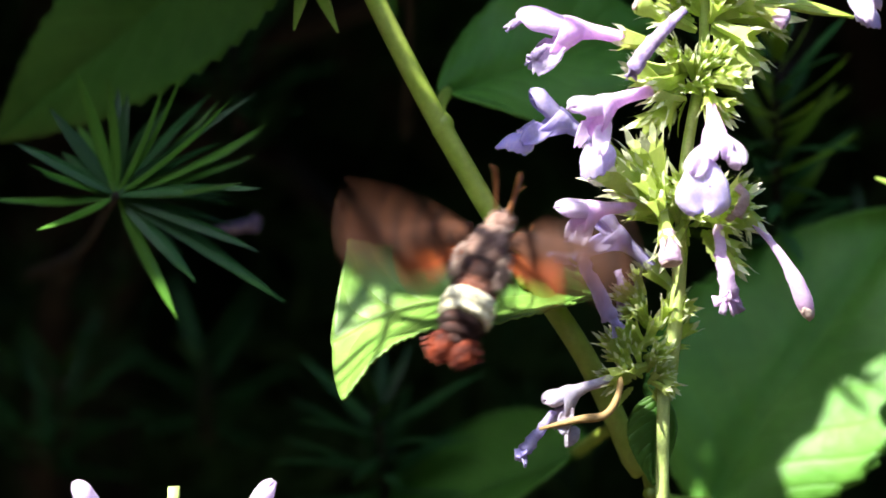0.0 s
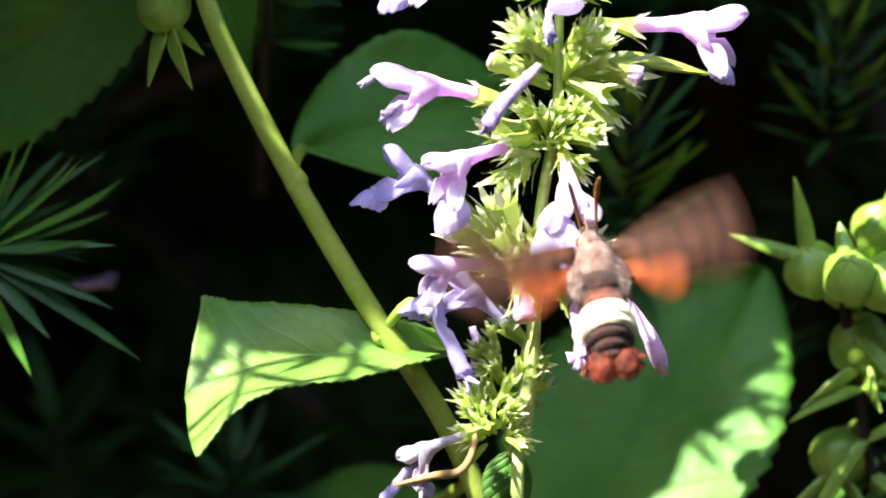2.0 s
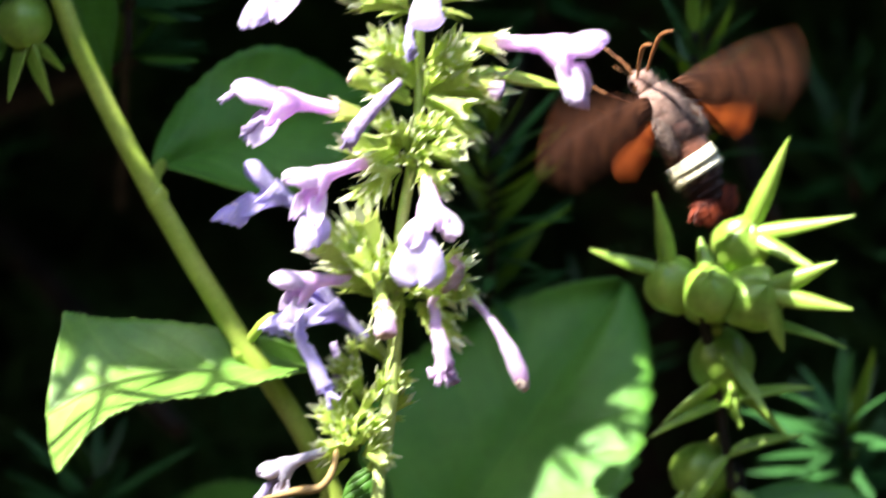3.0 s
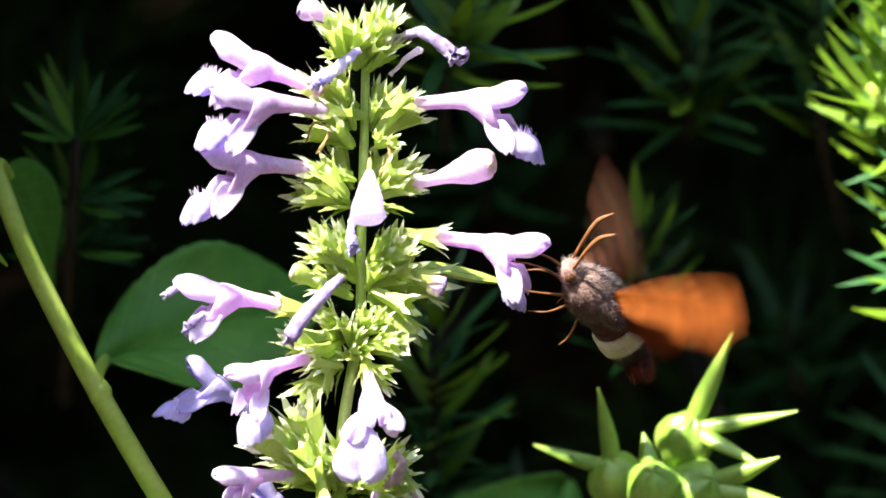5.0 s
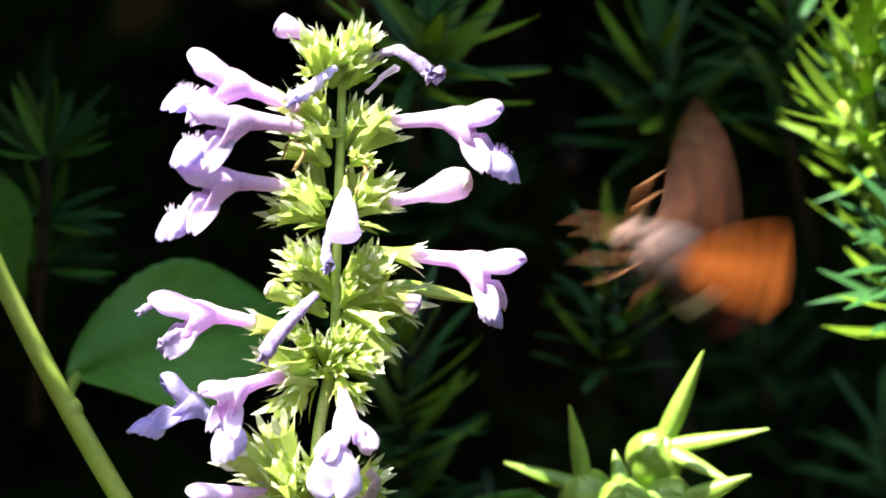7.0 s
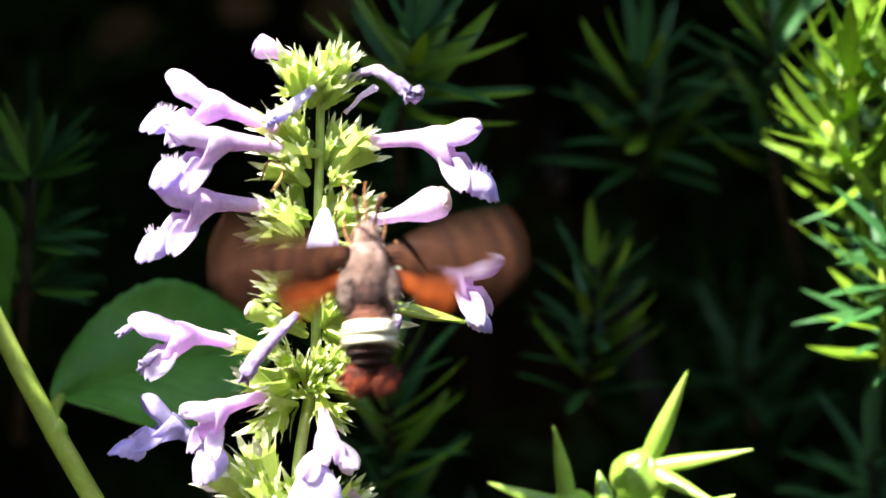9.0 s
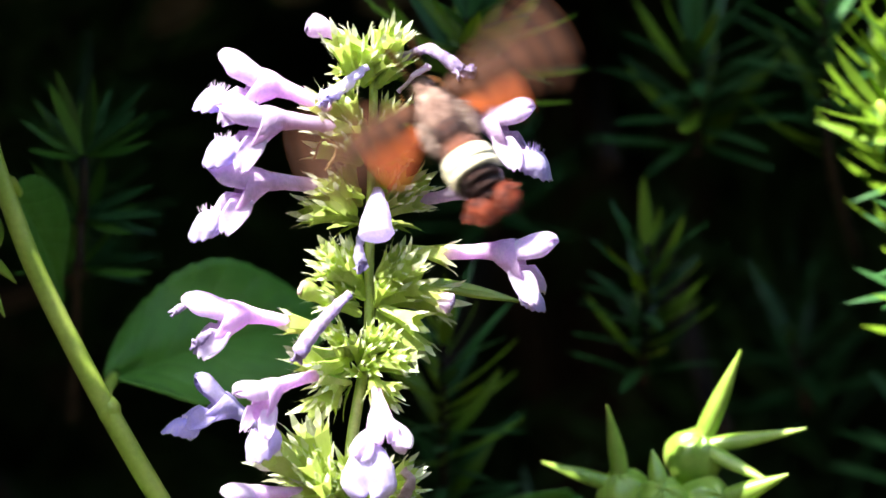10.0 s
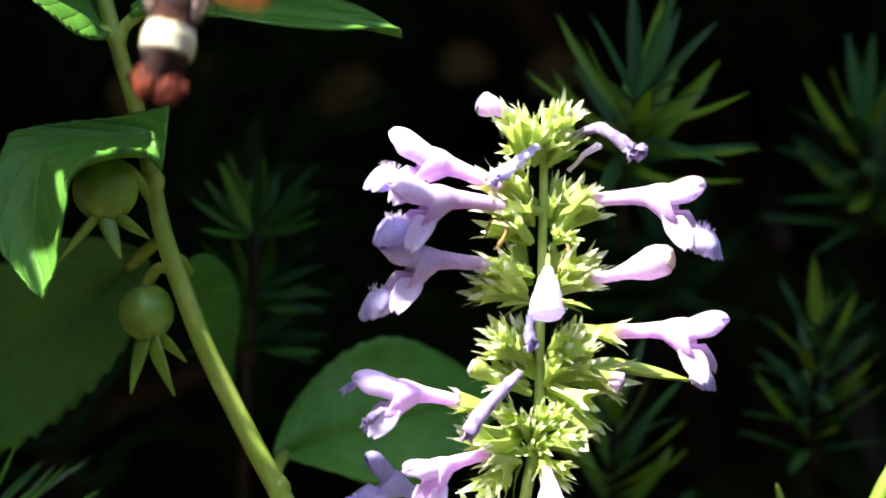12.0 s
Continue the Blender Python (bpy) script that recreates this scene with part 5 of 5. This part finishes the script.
def build_moth():
    rng = random.Random(11)
    moth = new("hawk_moth")
    moth.empty_display_size = 0.01
    tagged(moth, "hovering brown hawk moth with orange hindwings and cream-banded abdomen", "moth")
    bm = bmesh.new()
    blob(bm, (0, 0.0003, 0), (0.0044, 0.0060, 0.0042), 1, 0.08)
    th = part("thorax", bm, M_THORAX, moth, "furry grey-brown thorax")
    bm = bmesh.new()
    fur(bm, rng, (0, 0.0003, 0), (0.0044, 0.0060, 0.0042), 1500, 0.0016, 0.00009, (0, -1.1, 0))
    part("fur", bm, M_THORAX, th)
    # dark saddle at the back of the thorax, framed by pale hair
    bm = bmesh.new()
    blob(bm, (0, -0.0034, 0.0026), (0.0030, 0.0026, 0.0019), 9, 0.1)
    fur(bm, rng, (0, -0.0034, 0.0026), (0.0030, 0.0026, 0.0019), 300, 0.0012, 0.00010, (0, -1.4, 0.2))
    part("saddle", bm, M_ABDOMEN, th, "dark red-brown saddle patch")
    for sg in (-1, 1):
        bm = bmesh.new()
        fur(bm, rng, (sg * 0.0036, -0.0022, 0.0018), (0.0013, 0.0034, 0.0016), 260, 0.0018, 0.00011, (sg * 0.2, -1.6, 0.2))
        part("shoulder_tuft", bm, M_PALE, th, "pale pinkish-grey shoulder hair")
    bm = bmesh.new()
    blob(bm, (0, 0.0064, 0.0), (0.0022, 0.0025, 0.0021), 2, 0.08)
    hd = part("head", bm, M_THORAX, moth)
    bm = bmesh.new()
    fur(bm, rng, (0, 0.0064, 0), (0.0022, 0.0025, 0.0021), 260, 0.0009, 0.00009, (0, -0.3, 0.2))
    part("fur", bm, M_THORAX, hd)
    for sg in (-1, 1):
        bm = bmesh.new()
        blob(bm, (sg * 0.0016, 0.0068, -0.0002), (0.0009, 0.0011, 0.0011), 3)
        part("eye", bm, M_EYE, hd)
        bm = bmesh.new()
        tube(bm, smooth_path([(sg * 0.0012, 0.0078, 0.0010), (sg * 0.0016, 0.0100, 0.0046), (sg * 0.0022, 0.0118, 0.0086), (sg * 0.0026, 0.0114, 0.0116)], 14), lerp_list([0.00022, 0.00034, 0.00048, 0.00016], 14), 6)
        part("antenna", bm, M_LEG, hd)
    bm = bmesh.new()
    tube(bm, smooth_path([(0, 0.0082, -0.0008), (0, 0.0110, -0.0013), (0, 0.0142, -0.0030), (0.0003, 0.0165, -0.0052)], 14), lerp_list([0.00026, 0.00020, 0.00014], 14), 6)
    part("proboscis", bm, M_LEG, hd)
    # abdomen in rings
    y = -0.0035
    rad = (0.0038, 0.0041, 0.0043, 0.0048, 0.0048, 0.0041, 0.0034, 0.0027)
    tone = (M_SEG, M_SEG, M_SEG, M_BAND, M_BAND, M_ABDOMEN, M_ABDOMEN, M_ABDOMEN)
    ab = None
    for i, (r, m) in enumerate(zip(rad, tone)):
        bm = bmesh.new()
        ln = 0.00160
        bend = -0.00016 * i * i * 0.25
        pts = [(0, y + ln * 0.35 - ln * 1.40 * k / 4, bend) for k in range(5)]
        tube(bm, pts, [r * q for q in (0.98, 0.99, 1.0, 1.0, 1.0)], 18, 0.92)
        fur(bm, rng, (0, y - ln * 0.5, bend), (r, ln * 1.0, r * 0.92), 320, 0.0007 if i == 2 else 0.0011, 0.00009, (0, -2.6, 0))
        if ab is None:
            ab = part("abdomen", bm, m, moth, "dark red-brown abdomen with two cream bands")
        else:
            part("cream_band" if m is M_BAND else "segment", bm, m, ab)
        y -= ln * 0.98
    # tail tuft: a fan of scales, parted in the middle
    for sg in (-1, 1):
        bm = bmesh.new()
        blob(bm, (sg * 0.0019, y - 0.0007, -0.0014), (0.0024, 0.0029, 0.0020), 5 + sg, 0.12)
        fur(bm, rng, (sg * 0.0019, y - 0.0007, -0.0014), (0.0024, 0.0029, 0.0020), 300, 0.0010, 0.00012, (0, -0.9, 0))
        for i in range(90):
            a = sg * radians(rng.uniform(-12, 58))
            l = rng.uniform(0.0022, 0.0038)
            p = Vector((sg * rng.uniform(0.0004, 0.0028), y + 0.0012, -0.0020 + rng.uniform(-0.0014, 0.0014)))
            d = Vector((math.sin(a), -math.cos(a), rng.uniform(-0.35, 0.2))).normalized()
            sd = Vector((math.cos(a), math.sin(a), 0)) * 0.00035
            v = [bm.verts.new(p - sd * 0.6), bm.verts.new(p + sd * 0.6), bm.verts.new(p + d * l + sd), bm.verts.new(p + d * l - sd), bm.verts.new(p + d * l * 0.6 + Vector((0, 0, 0.0004)))]
            bm.faces.new((v[0], v[1], v[4]))
            bm.faces.new((v[1], v[2], v[4]))
            bm.faces.new((v[2], v[3], v[4]))
            bm.faces.new((v[3], v[0], v[4]))
        part("tail_tuft", bm, M_TUFT, moth, "red-brown tail tuft", smooth=False)
    for sg in (-1, 1):
        for k, (py, fwd, out) in enumerate(((0.0035, 0.0055, 0.0022), (0.0020, 0.0035, 0.0040), (0.0, -0.0015, 0.0040))):
            bm = bmesh.new()
            tube(bm, smooth_path([(sg * 0.0014, py, -0.0028), (sg * (0.0014 + out * 0.6), py + fwd * 0.5, -0.0042), (sg * (0.0012 + out), py + fwd, -0.0062), (sg * (0.0010 + out), py + fwd * 1.5, -0.0085)], 12),
                 lerp_list([0.00034, 0.00024, 0.00018, 0.00009], 12), 6)
            part("leg", bm, M_LEG, moth)
    wings = []
    for sg in (-1, 1):
        bm = bmesh.new()
        wing_sheet(bm, 0.0236, 0.0076, 0.0030, sg, 1.0, 1.0)
        fw = part("forewing", bm, M_WING, moth, "brown forewing", thick=0.00010)
        bm = bmesh.new()
        wing_sheet(bm, 0.0236, 0.0076, 0.0030, sg, 1.0, 1.0)
        bmesh.ops.translate(bm, verts=bm.verts, vec=(0, 0, -0.00016))
        part("underside", bm, M_UNDER, fw, "orange underside", thick=0.00010)
        bm = bmesh.new()
        wing_sheet(bm, 0.0124, 0.0043, 0.0026, sg, 0.5, 0.8)
        hw = part("hindwing", bm, M_HIND, moth, "orange hindwing", thick=0.00012)
        wings.append((sg, fw, hw))
    return moth, wings


moth, wings = build_moth()


# ---- what moves ----
def moth_pose(place, heading, roll, nose=0.0):
    """heading: degrees from +x, turning up; roll: degrees by which its back turns away from the viewer; nose: degrees towards the viewer."""
    a, e = radians(heading), radians(nose)
    h = Vector((math.cos(a) * math.cos(e), -math.sin(e), math.sin(a) * math.cos(e)))
    n = Vector((0, -1, 0))
    n = (n - h * n.dot(h)).normalized()
    n = Matrix.Rotation(radians(roll), 3, h) @ n
    x = h.cross(n)
    return Matrix.Translation(place) @ Matrix((x, h, n)).transposed().to_4x4()


MOTH_ROWS = [
    (0, moth_pose((-0.0494, -0.0070, 0.4543), 69, -12, -25)),
    (0.2, moth_pose((-0.0549, -0.0070, 0.4527), 67, -10, -19)),
    (0.5, moth_pose((-0.0477, -0.0070, 0.4532), 58, -24, -9)),
    (0.8, moth_pose((-0.0437, -0.0070, 0.4547), 65, -14, -19)),
    (1, moth_pose((-0.0406, -0.0070, 0.4577), 55, -16, -26)),
    (1.2, moth_pose((-0.0263, -0.0040, 0.4595), 76, -5, -26)),
    (1.5, moth_pose((-0.0165, -0.0180, 0.4587), 84, 0, -27)),
    (1.8, moth_pose((-0.0072, -0.0180, 0.4593), 97, 0, -32)),
    (2, moth_pose((-0.0068, -0.0200, 0.4613), 102, 6, -35)),
    (2.2, moth_pose((-0.0086, -0.0200, 0.4516), 90, 0, -33)),
    (2.4, moth_pose((-0.0021, -0.0160, 0.4676), 85, 0, -30)),
    (2.5, moth_pose((0.0154, -0.0080, 0.4760), 99, 8, -29)),
    (2.6, moth_pose((0.0293, 0.0000, 0.4795), 109, 18, -19)),
    (2.8, moth_pose((0.0294, 0.0000, 0.4889), 123, 26, 0)),
    (3, moth_pose((0.0276, 0.0000, 0.4897), 123, 36, 0)),
    (3.2, moth_pose((0.0296, 0.0000, 0.4825), 120, 58, 15)),
    (3.5, moth_pose((0.0309, 0.0000, 0.4846), 123, 58, 38)),
    (3.7, moth_pose((0.0309, 0.0000, 0.4872), 125, 64, 38)),
    (4.5, moth_pose((0.0282, 0.0000, 0.4906), 130, 64, 36)),
    (5.3, moth_pose((0.0235, 0.0000, 0.4932), 134, 64, 34)),
    (5.5, moth_pose((0.0229, 0.0000, 0.4896), 139, 58, 33)),
    (5.9, moth_pose((0.0264, 0.0000, 0.4949), 141, 62, 38)),
    (6, moth_pose((0.0269, 0.0000, 0.4950), 144, 60, 39)),
    (6.2, moth_pose((0.0256, 0.0000, 0.4899), 152, 60, 34)),
    (6.5, moth_pose((0.0275, 0.0000, 0.4878), 137, 60, 27)),
    (6.9, moth_pose((0.0255, 0.0000, 0.4923), 141, 60, 25)),
    (7, moth_pose((0.0416, 0.0000, 0.5022), 145, 50, 24)),
    (7.1, moth_pose((0.0550, 0.0000, 0.5113), 148, 55, 19)),
    (7.3, moth_pose((0.0360, 0.0000, 0.5100), 144, 45, 10)),
    (7.5, moth_pose((0.0276, 0.0000, 0.5129), 131, 38, 0)),
    (7.7, moth_pose((0.0308, 0.0000, 0.5096), 130, 36, -1)),
    (8.3, moth_pose((0.0186, -0.0100, 0.5104), 111, 20, -4)),
    (8.9, moth_pose((-0.0013, -0.0200, 0.5043), 94, 5, -7)),
    (9.3, moth_pose((-0.0115, -0.0200, 0.4976), 88, 0, -9)),
    (9.5, moth_pose((-0.0097, -0.0180, 0.5009), 100, 0, -10)),
    (9.7, moth_pose((-0.0149, -0.0160, 0.5019), 92, 0, -15)),
    (9.9, moth_pose((0.0022, -0.0040, 0.5208), 115, 0, -20)),
    (10, moth_pose((-0.0015, -0.0040, 0.5245), 122, 4, -22)),
    (10.2, moth_pose((-0.0249, -0.0180, 0.5200), 92, 0, -22)),
    (10.4, moth_pose((-0.0415, 0.0010, 0.5131), 87, -5, -21)),
    (10.5, moth_pose((-0.0440, 0.0010, 0.5129), 65, -10, -21)),
    (10.7, moth_pose((-0.0469, 0.0010, 0.5063), 63, -20, -14)),
    (11, moth_pose((-0.0483, 0.0010, 0.5132), 60, -24, -4)),
    (11.3, moth_pose((-0.0405, 0.0010, 0.5183), 47, -40, -18)),
    (11.5, moth_pose((-0.0404, 0.0010, 0.5161), 52, -30, -28)),
    (11.7, moth_pose((-0.0598, 0.0010, 0.5314), 62, -20, -21)),
    (12, moth_pose((-0.0716, -0.0300, 0.5593), 76, -8, -10)),
]
# how far the wings are raised and swept in the middle of the stroke
STROKE = [  # seconds; right wing raised, swept forward; left wing raised, swept forward
    (0, 14, 0, 14, -28), (1.0, 14, 0, 14, -28), (1.4, 12, -8, 12, -8), (2.6, 12, -8, 12, -6), (3.0, 24, -28, 4, 2), (3.3, 8, -30, 76, -33), (7.1, 8, -30, 76, -33), (7.4, 26, -18, 4, 0), (7.8, 26, -14, 4, 0), (8.2, 12, -6, 12, -6), (10.2, 12, -6, 12, -6),
    (10.5, -12, 0, 16, -12), (11.3, -15, 0, 22, -10), (11.7, -5, 4, 22, -16), (12, 20, 30, 20, 20)]


def motions():
    walk(moth, MOTH_ROWS)
    # the flower that the moth pulls down while it drinks
    low = nodding_flower.matrix_basis.copy()
    root = low.translation
    high = Matrix.Translation(root) @ pose(0, 0, 0, 0, -10, 0) @ Matrix.Translation(-root) @ low
    walk(nodding_flower, [(0, high), (2.85, high), (3.1, low), (6.95, low), (7.2, high), (9.0, high), (12, high)])
    # the spike sways a little
    pivot = Vector((-0.019, 0.0, 0.40))
    stand = Matrix.Translation(spike.location)
    walk(spike, [(t, Matrix.Translation(pivot) @ pose(0, 0, 0, 0, a, 0) @ Matrix.Translation(-pivot) @ stand) for t, a in (
        (0, 0), (3.7, 0), (5.3, -0.2), (5.5, -0.22), (6, 0.36), (6.5, 0.12), (7, 0.24), (7.5, 0.18), (9.3, -0.2), (11, -0.2), (11.5, 0), (12, -0.15))])
    ts, mid_r, swp_r, mid_l, swp_l = zip(*STROKE)
    for sg, fw, hw in wings:
        mid, swp = (mid_r, swp_r) if sg > 0 else (mid_l, swp_l)
        fr, hr = [], []
        rng = random.Random(9)
        for f in range(361):
            t = f / 30
            m, s = float(np.interp(t, ts, mid)), float(np.interp(t, ts, swp))
            sip = float(np.interp(t, (3.0, 3.3, 7.1, 7.4), (0, 1, 1, 0)))
            amp = 0.45 + 0.35 * sip
            j = f % 15
            beat = -1 if j == 14 else (0, 1, 0, -1)[j % 4]
            ph = beat * (72 + rng.uniform(-6, 6)) * (1 - sip * (-0.15 if sg > 0 else 0.45))
            # while it drinks the blades turn about their length
            turn = (-32 if sg > 0 else 32) * sip
            up = m + (6 if sg > 0 else -4) * math.sin(f) + ph * (0.6 - 0.35 * sip)
            fr.append((t, Matrix.Translation((sg * 0.0032, 0.0020 - (0.0036 * sip if sg < 0 else 0), 0.0022)) @ pose(0, 0, 0, 0, -sg * up, 0) @ pose(0, 0, 0, 8 + turn, 0, sg * (s + 13 + ph * amp))))
            hr.append((t, Matrix.Translation((sg * 0.0032, -0.0006 - (0.0036 * sip if sg < 0 else 0), 0.0016)) @ pose(0, 0, 0, 0, -sg * (up * 0.9 - 2), 0) @ pose(0, 0, 0, 4 + turn, 0, sg * (s - 2 + ph * amp))))
        walk(fw, fr)
        walk(hw, hr)


motions()
